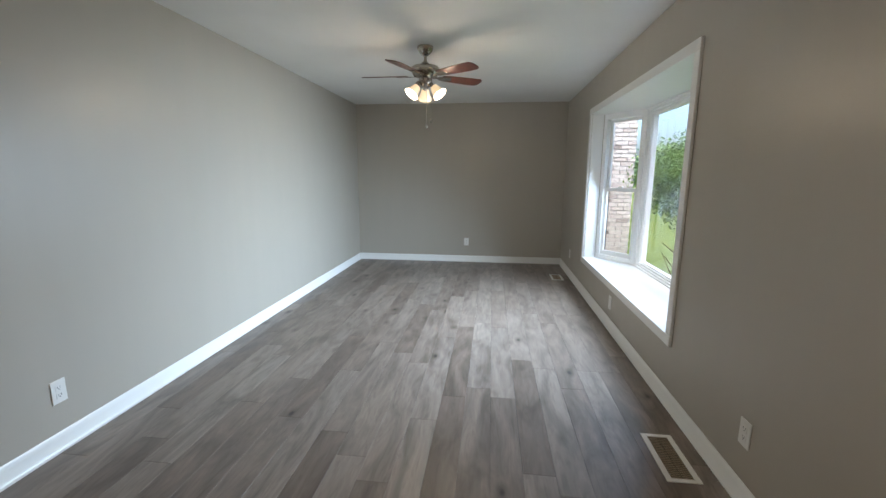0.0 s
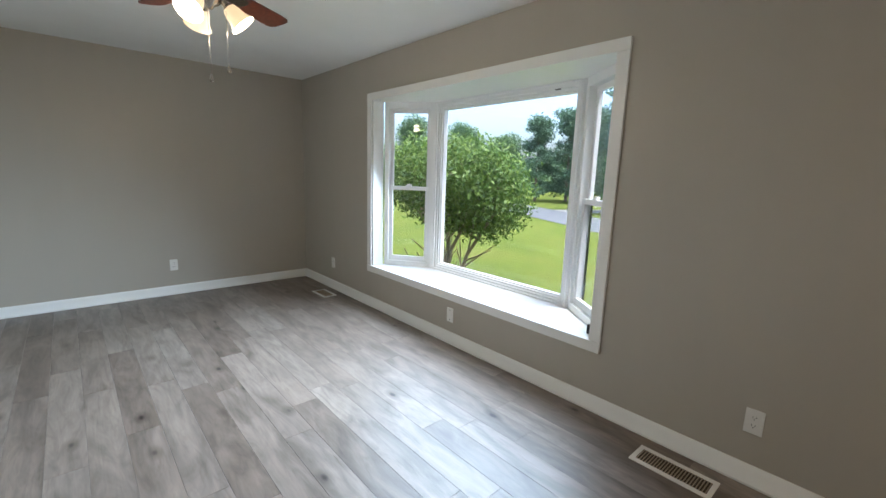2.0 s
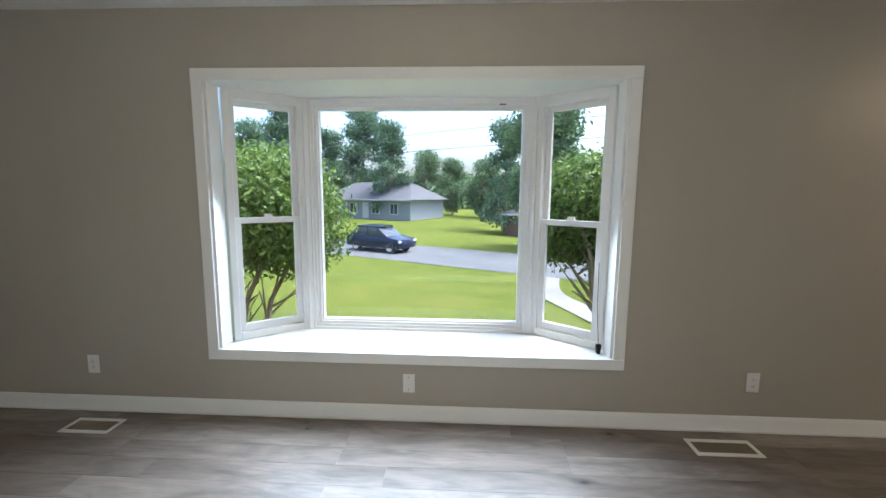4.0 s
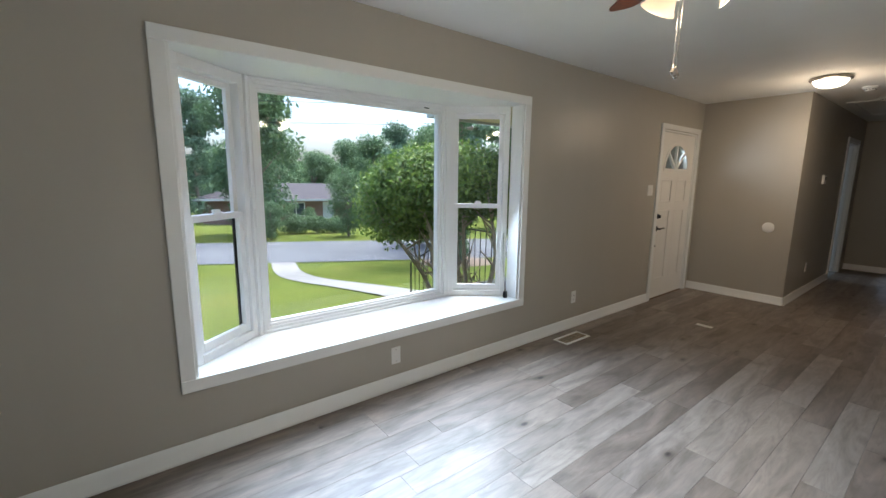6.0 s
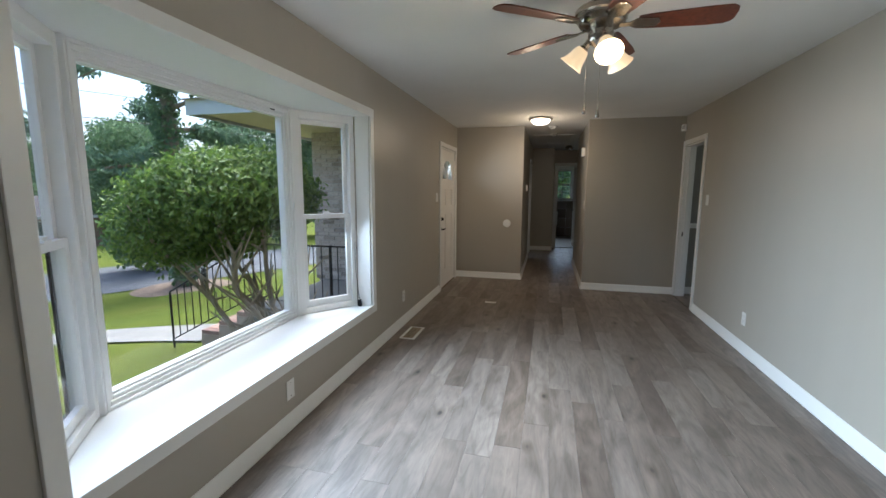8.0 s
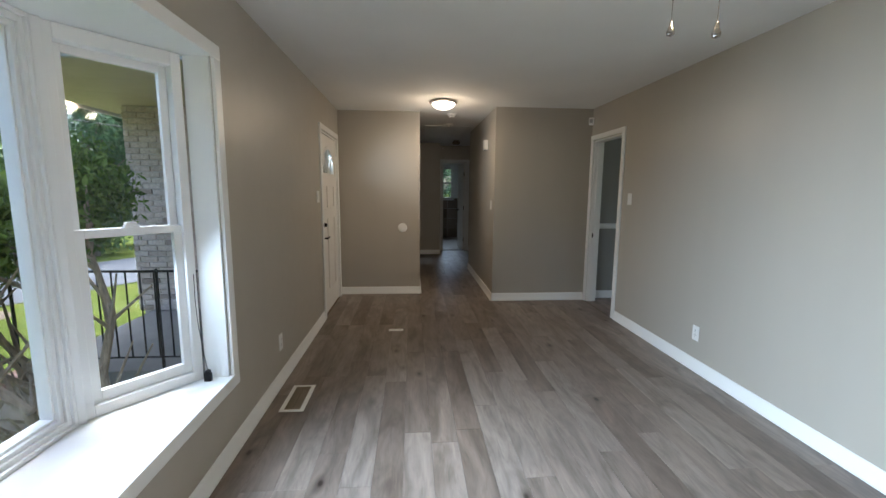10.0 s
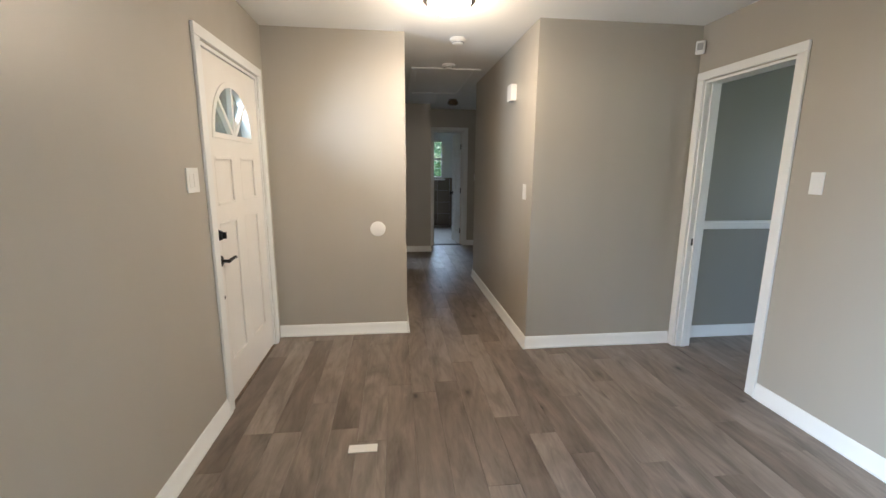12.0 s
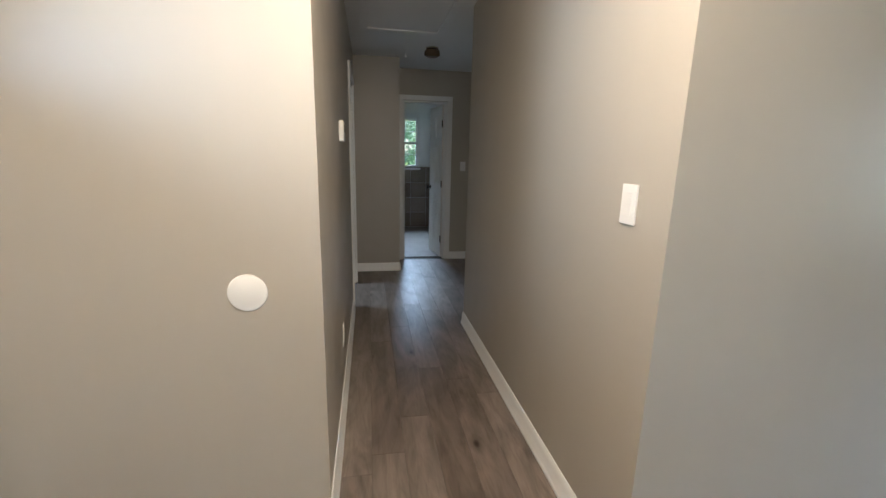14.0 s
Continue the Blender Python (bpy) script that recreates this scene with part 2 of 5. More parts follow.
BROWN_ROOF = plain("brown roof shingle", (0.0497, 0.0414, 0.0431), 0.9, vary=0.15, scale=2, fine=18, relief=0.6)
SOFFIT = plain("cream soffit", (0.5387, 0.4662, 0.3212), 0.6, vary=0.05)
FASCIA = plain("white fascia", (0.4973, 0.4973, 0.4808), 0.5, vary=0.06)
LAWN = lawn_mat()
ASPHALT = asphalt_mat()
MULCH = plain("brown mulch", (0.17, 0.12, 0.08), 0.95, vary=0.4, scale=9, fine=40, relief=0.9)
LEAF = leafy("shrub leaf", (0.0656, 0.1173, 0.0249), (0.1328, 0.2110, 0.0404), (0.2344, 0.3125, 0.0703), 0.5)
# both far greens are paled and blued: distance haze put into the colour
FAR_LEAF = leafy("hazed tree leaf", (0.0766, 0.1302, 0.0690), (0.1150, 0.1838, 0.0889), (0.1685, 0.2374, 0.1072), 0.7)
PINE_LEAF = leafy("hazed pine needle", (0.0799, 0.1358, 0.0928), (0.1118, 0.1758, 0.1151), (0.1519, 0.2238, 0.1358), 0.7)
BARK = bark("grey brown bark", (0.20, 0.155, 0.115))
SHRUB_BARK = bark("pale shrub bark", (0.38, 0.30, 0.21))


# ---- building helpers ----
def box(bm, x0, x1, y0, y1, z0, z1, m=None):
    c = Matrix.LocRotScale(((x0 + x1) / 2, (y0 + y1) / 2, (z0 + z1) / 2), None, (abs(x1 - x0), abs(y1 - y0), abs(z1 - z0)))
    made = bmesh.ops.create_cube(bm, size=1, matrix=(m @ c) if m else c)
    return made["verts"]


def cyl(bm, m, r0, r1, depth, seg=20, caps=True):
    """A cone or cylinder along z from 0 to depth in the pose m."""
    made = bmesh.ops.create_cone(bm, cap_ends=caps, segments=seg, radius1=r0, radius2=r1, depth=depth, matrix=m @ Matrix.Translation((0, 0, depth / 2)))
    return made["verts"]


def lathe(bm, m, profile, seg=28):
    """Turns (radius, height) pairs round z."""
    rings = []
    for r, z in profile:
        rings.append([bm.verts.new(m @ Vector((r * math.cos(2 * math.pi * k / seg), r * math.sin(2 * math.pi * k / seg), z))) for k in range(seg)])
    for a, b in zip(rings, rings[1:]):
        for k in range(seg):
            bm.faces.new((a[k], a[(k + 1) % seg], b[(k + 1) % seg], b[k]))


def tube(bm, a, b, r0, r1=None, seg=8):
    a, b = Vector(a), Vector(b)
    q = (b - a).to_track_quat("Z", "Y").to_matrix().to_4x4()
    cyl(bm, Matrix.Translation(a) @ q, r0, r0 if r1 is None else r1, (b - a).length, seg)


def prism(bm, points, z0, z1, m=None):
    """An upright prism over a polygon of (x, y)."""
    m = m or Matrix()
    lo = [bm.verts.new(m @ Vector((x, y, z0))) for x, y in points]
    hi = [bm.verts.new(m @ Vector((x, y, z1))) for x, y in points]
    bm.faces.new(lo[::-1])
    bm.faces.new(hi)
    n = len(points)
    for k in range(n):
        bm.faces.new((lo[k], lo[(k + 1) % n], hi[(k + 1) % n], hi[k]))


def soften(bm, width=0.003, seg=2, angle=40):
    bm.normal_update()
    sharp = [e for e in bm.edges if len(e.link_faces) == 2 and e.calc_face_angle(0) > radians(angle)]
    bmesh.ops.bevel(bm, geom=sharp, offset=width, segments=seg, affect='EDGES', profile=0.6, clamp_overlap=True)


def mesh_of(name, bm, material, smooth=False):
    bmesh.ops.recalc_face_normals(bm, faces=bm.faces[:])
    me = bpy.data.meshes.new(name)
    if smooth:
        for f in bm.faces:
            f.smooth = True
    bm.to_mesh(me)
    bm.free()
    me.materials.append(material)
    if smooth:
        me.set_sharp_from_angle(angle=radians(38))
    return me


def solid(name, bm, material, label="", category="", kind="", smooth=False, bevel=0.0, group=""):
    """One top-level mesh."""
    if bevel:
        soften(bm, bevel)
    return tagged(new(name, mesh_of(name, bm, material, smooth)), label, category, group, kind)


def part(name, bm, material, parent, label="", smooth=False, bevel=0.0):
    if bevel:
        soften(bm, bevel)
    ob = new(name, mesh_of(name, bm, material, smooth))
    ob.parent = parent
    ob.matrix_parent_inverse = parent.matrix_world.inverted() if parent.parent is None else Matrix()
    return tagged(ob, label)


def thing(name, m, label, category, group="", kind=""):
    """An Empty at the base of a thing; its parts are built in its own axes."""
    ob = new(name)
    ob.empty_display_size = 0.1
    ob.matrix_world = m
    return tagged(ob, label, category, group, kind)


def piece(name, bm, material, parent, label="", smooth=False, bevel=0.0):
    """A part built in its parent's own axes."""
    if bevel:
        soften(bm, bevel)
    ob = new(name, mesh_of(name, bm, material, smooth))
    ob.parent = parent
    return tagged(ob, label)


def B():
    return bmesh.new()


def wall_x(name, x0, x1, y0, y1, z0, z1, holes, material, label):
    """A wall that runs along y, with openings (ya, yb, za, zb)."""
    bm = B()
    at = y0
    for ya, yb, za, zb in sorted(holes):
        box(bm, x0, x1, at, ya, z0, z1)
        if za > z0:
            box(bm, x0, x1, ya, yb, z0, za)
        if zb < z1:
            box(bm, x0, x1, ya, yb, zb, z1)
        at = yb
    box(bm, x0, x1, at, y1, z0, z1)
    return solid(name, bm, material, label, "wall", "structure")


def wall_y(name, y0, y1, x0, x1, z0, z1, holes, material, label):
    bm = B()
    at = x0
    for xa, xb, za, zb in sorted(holes):
        box(bm, at, xa, y0, y1, z0, z1)
        if za > z0:
            box(bm, xa, xb, y0, y1, z0, za)
        if zb < z1:
            box(bm, xa, xb, y0, y1, zb, z1)
        at = xb
    box(bm, at, x1, y0, y1, z0, z1)
    return solid(name, bm, material, label, "wall", "structure")


def base_run(name, a, b, side, label="white painted wooden baseboard along the wall"):
    """Baseboard from a to b on the floor; side is the way it stands out from the wall."""
    a, b, n = Vector((*a, 0)), Vector((*b, 0)), Vector((*side, 0))
    ux = (b - a).normalized()
    m = Matrix((( ux.x, n.x, 0, a.x), (ux.y, n.y, 0, a.y), (0, 0, 1, 0.002), (0, 0, 0, 1)))
    L = (b - a).length
    prof = [(0, 0), (0.021, 0), (0.0215, 0.012), (0.0145, 0.021), (0.0125, 0.072), (0.009, 0.083), (0.0065, 0.093), (0.0035, 0.098), (0, 0.098)]
    bm = B()
    lo = [bm.verts.new(m @ Vector((0, p, z))) for p, z in prof]
    hi = [bm.verts.new(m @ Vector((L, p, z))) for p, z in prof]
    bm.faces.new(lo)
    bm.faces.new(hi[::-1])
    for k in range(len(prof)):
        bm.faces.new((lo[k], hi[k], hi[(k + 1) % len(prof)], lo[(k + 1) % len(prof)]))
    return solid(name, bm, TRIM, label, "baseboard", "structure", smooth=True)


# ---- shell of the house ----
bm = B()
box(bm, -5.6, EX + 0.128, -7.5, 7.065, -0.25, -0.006)
box(bm, EX + 0.128, 3.62, -4.84, -0.486, -0.25, -0.006)
floor = solid("floor", bm, SUBFLOOR, "grey oak-look plank floor laid lengthwise through the rooms", "floor", "structure")
bm = B()
box(bm, -5.6, EX + 0.128, -7.5, 7.065, CZ, CZ + 0.10)
box(bm, EX + 0.128, 3.62, -4.84, -0.486, CZ, CZ + 0.10)
solid("ceiling", bm, CEIL, "flat white painted ceiling with faint roller texture", "ceiling", "structure")

wall_x("wall_east", EX, EX + 0.13, FY - 0.12, NY + 0.12, 0, CZ, [(DOOR_Y0, DOOR_Y1, 0, 2.03), (WIN_Y0, WIN_Y1, WIN_Z0, WIN_Z1)], WALL, "greige painted wall with the bay window and front door")
wall_x("wall_west", WX - 0.12, WX, SY - 0.12, NY + 0.12, 0, CZ, [(0.015, 0.735, 0, 2.03)], WALL, "greige painted long wall with an open doorway")
wall_y("wall_north", NY, NY + 0.12, WX, EX, 0, CZ, [], WALL, "greige painted end wall of the living room")
wall_y("wall_south_1", FY - 0.12, FY, HE, EX, 0, CZ, [], WALL, "greige painted wall beside the front door")
wall_y("wall_south_2", SY - 0.12, SY, WX, HW, 0, CZ, [], WALL, "greige painted wall beside the hall")
wall_x("wall_hall_west", HW - 0.12, HW, -2.33, SY - 0.12, 0, CZ, [], WALL, "greige painted hall wall")
wall_x("wall_hall_east", HE, HE + 0.12, -4.05, FY - 0.12, 0, CZ, [(-3.58, -2.81, 0, 2.03)], WALL, "greige painted hall wall with a bedroom doorway")
bm = B()
box(bm, -0.43, HE + 0.12, -4.60, -4.05, 0, CZ)
solid("wall_hall_closet", bm, WALL, "greige painted wall jutting out beside the bathroom", "wall", "structure")
wall_y("wall_bathroom", -4.72, -4.60, -3.0, HE + 0.12, 0, CZ, [(-1.08, -0.51, 0, 2.05)], WALL, "greige painted wall at the hall's end with a bathroom door")
wall_y("wall_side_passage", -2.33, -2.21, -3.0, HW - 0.12, 0, CZ, [], WALL, "greige painted wall of the side passage")
wall_x("wall_passage_end", -3.12, -3.0, -4.72, -2.21, 0, CZ, [], WALL, "greige painted end wall of the side passage")
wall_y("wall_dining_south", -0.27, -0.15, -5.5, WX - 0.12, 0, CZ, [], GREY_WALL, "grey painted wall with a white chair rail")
# the opening in this wall is unseen, added for the fill lamp
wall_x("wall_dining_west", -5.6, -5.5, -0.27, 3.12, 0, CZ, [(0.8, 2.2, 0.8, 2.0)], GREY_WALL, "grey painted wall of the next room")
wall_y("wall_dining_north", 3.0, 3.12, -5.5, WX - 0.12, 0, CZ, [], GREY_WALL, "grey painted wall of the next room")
wall_y("wall_bath_back", -7.42, -7.30, -2.2, 0.2, 0, CZ, [(-1.0, -0.48, 1.18, 2.06)], CEIL, "white painted bathroom wall with a window")
wall_x("wall_bath_west", -2.2, -2.08, -7.30, -4.72, 0, CZ, [], CEIL, "white painted bathroom wall")
wall_x("wall_bath_east", 0.08, 0.2, -7.30, -4.72, 0, CZ, [], CEIL, "white painted bathroom wall")
wall_x("wall_bedroom_east", 3.5, 3.62, -4.72, -0.605, 0, CZ, [(-4.3, -2.9, 0.6, 2.05)], WALL, "greige painted bedroom wall with a window opening")
wall_y("wall_bedroom_north", -0.605, -0.485, EX + 0.13, 3.62, -0.9, CZ, [], WALL, "greige painted bedroom wall")
wall_y("wall_bedroom_south", -4.84, -4.72, 0.2, 3.62, 0, CZ, [], WALL, "greige painted bedroom wall")

# baseboards
base_run("baseboard_1", (WX, NY), (EX, NY), (0, -1))
base_run("baseboard_2", (EX, NY - 0.022), (EX, 0.632), (-1, 0))
base_run("baseboard_3", (WX, 0.797), (WX, NY - 0.022), (1, 0))
base_run("baseboard_4", (HE, FY), (EX - 0.002, FY), (0, 1))
base_run("baseboard_5", (WX + 0.016, SY), (HW, SY), (0, 1))
base_run("baseboard_6", (HW, SY + 0.0215), (HW, -2.33), (1, 0))
base_run("baseboard_7", (HE, FY + 0.0215), (HE, -2.745), (-1, 0))
base_run("baseboard_8", (-0.43, -4.05), (HE, -4.05), (0, 1))
base_run("baseboard_9", (-0.43, -4.05), (-0.43, -4.6), (-1, 0))
base_run("baseboard_10", (-3.0, -4.6), (-1.142, -4.6), (0, 1))
base_run("baseboard_11", (-5.5, -0.15), (WX - 0.12, -0.15), (0, 1))
base_run("baseboard_12", (-3.0, -2.33), (HW, -2.33), (0, -1))


def casing(name, axis, at, lo, hi, top, out, width=0.062, label="white painted door casing", depth=0.12):
    """Trim and jambs round an opening in a wall; axis is the way the wall runs, out its visible side."""
    root = thing(name, Matrix(), label, "door casing", "", "structure")

    def bx(a0, a1, d0, d1, z0, z1, nm):
        bm = B()
        d0, d1 = sorted((d0, d1))
        if axis == "y":
            box(bm, d0, d1, a0, a1, z0, z1)
        else:
            box(bm, a0, a1, d0, d1, z0, z1)
        piece(nm, bm, TRIM, root, bevel=0.004)
    f, g = at + out * 0.0005, at + out * 0.017
    bx(lo - width, lo + 0.004, f, g, 0.003, top + 0.004, "side_casing")
    bx(hi - 0.004, hi + width, f, g, 0.003, top + 0.004, "side_casing")
    bx(lo - width, hi + width, f, g + out * 0.0015, top + 0.004, top + width, "head_casing")
    bk, fr = at - out * (depth + 0.002), at - out * 0.001
    bx(lo + 0.0005, lo + 0.018, bk, fr, 0.003, top - 0.002, "jamb")
    bx(hi - 0.018, hi - 0.0005, bk, fr, 0.003, top - 0.002, "jamb")
    bx(lo + 0.018, hi - 0.018, bk, fr, top - 0.018, top - 0.0005, "head_jamb")
    mid = at - out * depth * 0.5
    bx(lo + 0.018, lo + 0.030, mid - 0.018, mid + 0.018, 0.003, top - 0.018, "door_stop")
    bx(hi - 0.030, hi - 0.018, mid - 0.018, mid + 0.018, 0.003, top - 0.018, "door_stop")
    return root


dining_casing = casing("door_casing_1", "y", WX, 0.015, 0.735, 2.03, 1, 0.06, "white painted casing of the open doorway to the next room")
bm = B()
box(bm, WX - 0.062, WX - 0.028, 0.033, 0.0355, 0.83, 0.885)
piece("strike_plate", bm, BLACK, dining_casing, "black latch strike plate", bevel=0.001)
casing("door_casing_2", "y", HE, -3.58, -2.81, 2.03, -1, 0.062, "white painted casing of the bedroom doorway in the hall")
casing("door_casing_3", "x", -4.60, -1.08, -0.51, 2.05, 1, 0.062, "white painted casing of the bathroom door")

# chair rail of the next room
bm = B()
box(bm, -5.5, WX - 0.12, -0.15, -0.128, 0.93, 0.985)
soften(bm, 0.008, 3)
box(bm, -5.5, WX - 0.12, -0.15, -0.140, 0.985, 0.997)
solid("chair_rail", bm, TRIM, "white painted wooden chair rail along the grey wall", "chair rail", "structure")


# ---- bay window ----
bay = thing("window_1", Matrix(), "white three-part bay window with a deep painted seat board", "window", "", "structure")
trap = [(EX + 0.001, WIN_Y0), (EX + 0.001, WIN_Y1), (EX + 0.16, WIN_Y1), (BAY_X + 0.08, BAY_Y1 + 0.03), (BAY_X + 0.08, BAY_Y0 - 0.03), (EX + 0.16, WIN_Y0)]
bm = B()
prism(bm, trap, WIN_Z0 - 0.035, WIN_Z0 + 0.002)
piece("window_seat", bm, TRIM, bay, "white glossy seat board", bevel=0.003)
bm = B()
prism(bm, trap, WIN_Z1 - 0.002, WIN_Z1 + 0.04)
piece("head_board", bm, TRIM, bay, "white glossy head board", bevel=0.003)
cw = 0.062
for nm, y0, y1, z0, z1, d in (("side_casing", WIN_Y0 - cw, WIN_Y0 + 0.004, WIN_Z0 + 0.004, WIN_Z1 - 0.004, 0.018), ("side_casing", WIN_Y1 - 0.004, WIN_Y1 + cw, WIN_Z0 + 0.004, WIN_Z1 - 0.004, 0.018),
                              ("head_casing", WIN_Y0 - cw, WIN_Y1 + cw, WIN_Z1 - 0.004, WIN_Z1 + cw, 0.0195), ("apron_casing", WIN_Y0 - cw, WIN_Y1 + cw, WIN_Z0 - cw, WIN_Z0 + 0.004, 0.0195)):
    bm = B()
    box(bm, EX - d, EX - 0.0005, y0, y1, z0, z1)
    piece(nm, bm, TRIM, bay, bevel=0.004)
for y0, y1 in ((WIN_Y0 + 0.0005, WIN_Y0 + 0.018), (WIN_Y1 - 0.018, WIN_Y1 - 0.0005)):
    bm = B()
    box(bm, EX + 0.002, EX + 0.12, y0, y1, WIN_Z0 + 0.003, WIN_Z1 - 0.003)
    piece("side_board", bm, TRIM, bay, bevel=0.002)


def frame_ring(bm, m, w, z0, z1, fw, d0, d1, fb=None, ft=None):
    """A rectangular frame from 0 to w along the local x, d along the local y."""
    fb, ft = fb or fw, ft or fw
    box(bm, 0, fw, d0, d1, z0, z1, m)
    box(bm, w - fw, w, d0, d1, z0, z1, m)
    box(bm, fw, w - fw, d0, d1, z0, z0 + fb, m)
    box(bm, fw, w - fw, d0, d1, z1 - ft, z1, m)


def along(p0, p1):
    """Local x from p0 to p1, local y outwards (towards +x of the world)."""
    p0, p1 = Vector((*p0, 0)), Vector((*p1, 0))
    ux = (p1 - p0).normalized()
    uy = Vector((ux.y, -ux.x, 0))
    if uy.x < 0:
        uy = -uy
    return Matrix(((ux.x, uy.x, 0, p0.x), (ux.y, uy.y, 0, p0.y), (0, 0, 1, 0), (0, 0, 0, 1))), (p1 - p0).length


def pane(w0, w1, z0, z1, d, m, parent):
    bm = B()
    box(bm, w0, w1, d, d + 0.004, z0, z1, m)
    ob = piece("pane", bm, GLASS, parent, "clear window glass")
    ob.visible_shadow = False
    return ob


Z0, Z1 = WIN_Z0 + 0.003, WIN_Z1 - 0.003
# fixed middle light, with stepped frame
m, w = along((BAY_X - 0.03, BAY_Y0 + 0.005), (BAY_X - 0.03, BAY_Y1 - 0.005))
bm = B()
frame_ring(bm, m, w, Z0, Z1, 0.030, 0.0, 0.09, 0.035, 0.040)
frame_ring(bm, m @ Matrix.Translation((0.030, 0, 0)), w - 0.06, Z0 + 0.035, Z1 - 0.04, 0.020, 0.012, 0.085, 0.018, 0.022)
frame_ring(bm, m, w, Z0, Z1, 0.013, -0.016, 0.0, 0.016, 0.018)
frame_ring(bm, m @ Matrix.Translation((0.050, 0, 0)), w - 0.10, Z0 + 0.053, Z1 - 0.062, 0.010, 0.028, 0.080, 0.012, 0.012)
mid_frame = piece("middle_frame", bm, VINYL, bay, "stepped white vinyl frame", bevel=0.003)
pane(0.045, w - 0.045, Z0 + 0.05, Z1 - 0.058, 0.055, m, bay)
# posts at the corners of the bay
for y, s in ((BAY_Y0, -1), (BAY_Y1, 1)):
    bm = B()
    prism(bm, [(BAY_X - 0.045, y - 0.004 * s), (BAY_X + 0.07, y - 0.004 * s), (BAY_X + 0.07, y + 0.06 * s), (BAY_X - 0.01, y + 0.055 * s), (BAY_X - 0.065, y + 0.018 * s)][::s], Z0, Z1)
    piece("corner_post", bm, VINYL, bay, bevel=0.004)

# hung side lights
for p0, p1, s in (((EX + 0.135, WIN_Y0 + 0.022), (BAY_X - 0.03, BAY_Y0 - 0.035), 1), ((EX + 0.135, WIN_Y1 - 0.022), (BAY_X - 0.03, BAY_Y1 + 0.035), -1)):
    m, w = along(p0, p1)
    bm = B()
    frame_ring(bm, m, w, Z0, Z1, 0.042, -0.015, 0.085, 0.05, 0.06)
    piece("side_frame", bm, VINYL, bay, "white vinyl frame", bevel=0.004)
    mm = m @ Matrix.Translation((0.042, 0, 0))
    ww, mid = w - 0.084, 1.215
    bm = B()
    frame_ring(bm, mm, ww, mid - 0.018, Z1 - 0.06, 0.034, 0.040, 0.068, 0.036, 0.034)
    piece("upper_sash", bm, VINYL, bay, bevel=0.003)
    bm = B()
    frame_ring(bm, mm, ww, Z0 + 0.05, mid + 0.018, 0.036, 0.008, 0.038, 0.05, 0.036)
    box(bm, ww / 2 - 0.03, ww / 2 + 0.03, -0.002, 0.02, mid + 0.018, mid + 0.03, mm)
    piece("lower_sash", bm, VINYL, bay, bevel=0.003)
    bm = B()
    box(bm, ww / 2 - 0.022, ww / 2 + 0.022, 0.005, 0.03, mid + 0.030, mid + 0.042, mm)
    piece("sash_lock", bm, PLASTIC, bay, bevel=0.003)
    pane(0.03, ww - 0.03, mid + 0.012, Z1 - 0.09, 0.053, mm, bay)
    pane(0.03, ww - 0.03, Z0 + 0.095, mid - 0.012, 0.022, mm, bay)
    bm = B()
    frame_ring(bm, mm, ww + 0.0, Z0 + 0.05, mid, 0.016, 0.070, 0.080)
    piece("screen_frame", bm, BLACK, bay, "dark insect screen frame")
bm = B()
box(bm, BAY_X - 0.034, BAY_X - 0.030, 3.60, 3.645, WIN_Z1 - 0.050, WIN_Z1 - 0.043)
piece("vent_slot", bm, SLOT, bay)

# outside shell of the bay
bm = B()
prism(bm, [(x + 0.03, y) for x, y in trap], WIN_Z1 + 0.045, WIN_Z1 + 0.13)
solid("bay_roof", bm, FASCIA, "white boxed top of the bay window", "roof", "structure")
bm = B()
prism(bm, trap, -0.1, WIN_Z0 - 0.04)
solid("bay_skirt", bm, FASCIA, "white boxed base below the bay window", "wall", "structure")


# ---- front door ----
door = thing("door_1", Matrix(), "white panelled front door with an arched fanlight, closed", "door", "", "structure")
DX = EX + 0.012                      # face of the door
YL, YR = DOOR_Y1 - 0.022, DOOR_Y0 + 0.022
for y0, y1, z0, z1 in ((DOOR_Y1 - 0.02, DOOR_Y1 - 0.0005, 0.003, 2.028), (DOOR_Y0 + 0.0005, DOOR_Y0 + 0.02, 0.003, 2.028), (DOOR_Y0 + 0.02, DOOR_Y1 - 0.02, 2.010, 2.0295)):
    bm = B()
    box(bm, EX + 0.001, EX + 0.128, y0, y1, z0, z1)
    piece("jamb", bm, TRIM, door, bevel=0.002)
for y0, y1, z0, z1, d in ((DOOR_Y1 - 0.004, DOOR_Y1 + 0.062, 0.003, 2.034, 0.017), (DOOR_Y0 - 0.062, DOOR_Y0 + 0.004, 0.003, 2.034, 0.017), (DOOR_Y0 - 0.062, DOOR_Y1 + 0.062, 2.034, 2.092, 0.0185)):
    bm = B()
    box(bm, EX - d, EX - 0.0005, y0, y1, z0, z1)
    piece("casing", bm, TRIM, door, bevel=0.004)
FAN_Z, FAN_C, FAN_R = 1.57, 0.155, 0.325
cols = ((FAN_C + 0.06, FAN_C + 0.335), (FAN_C - 0.335, FAN_C - 0.06))
rows_z = ((0.24, 1.09), (1.185, 1.46))
bm = B()
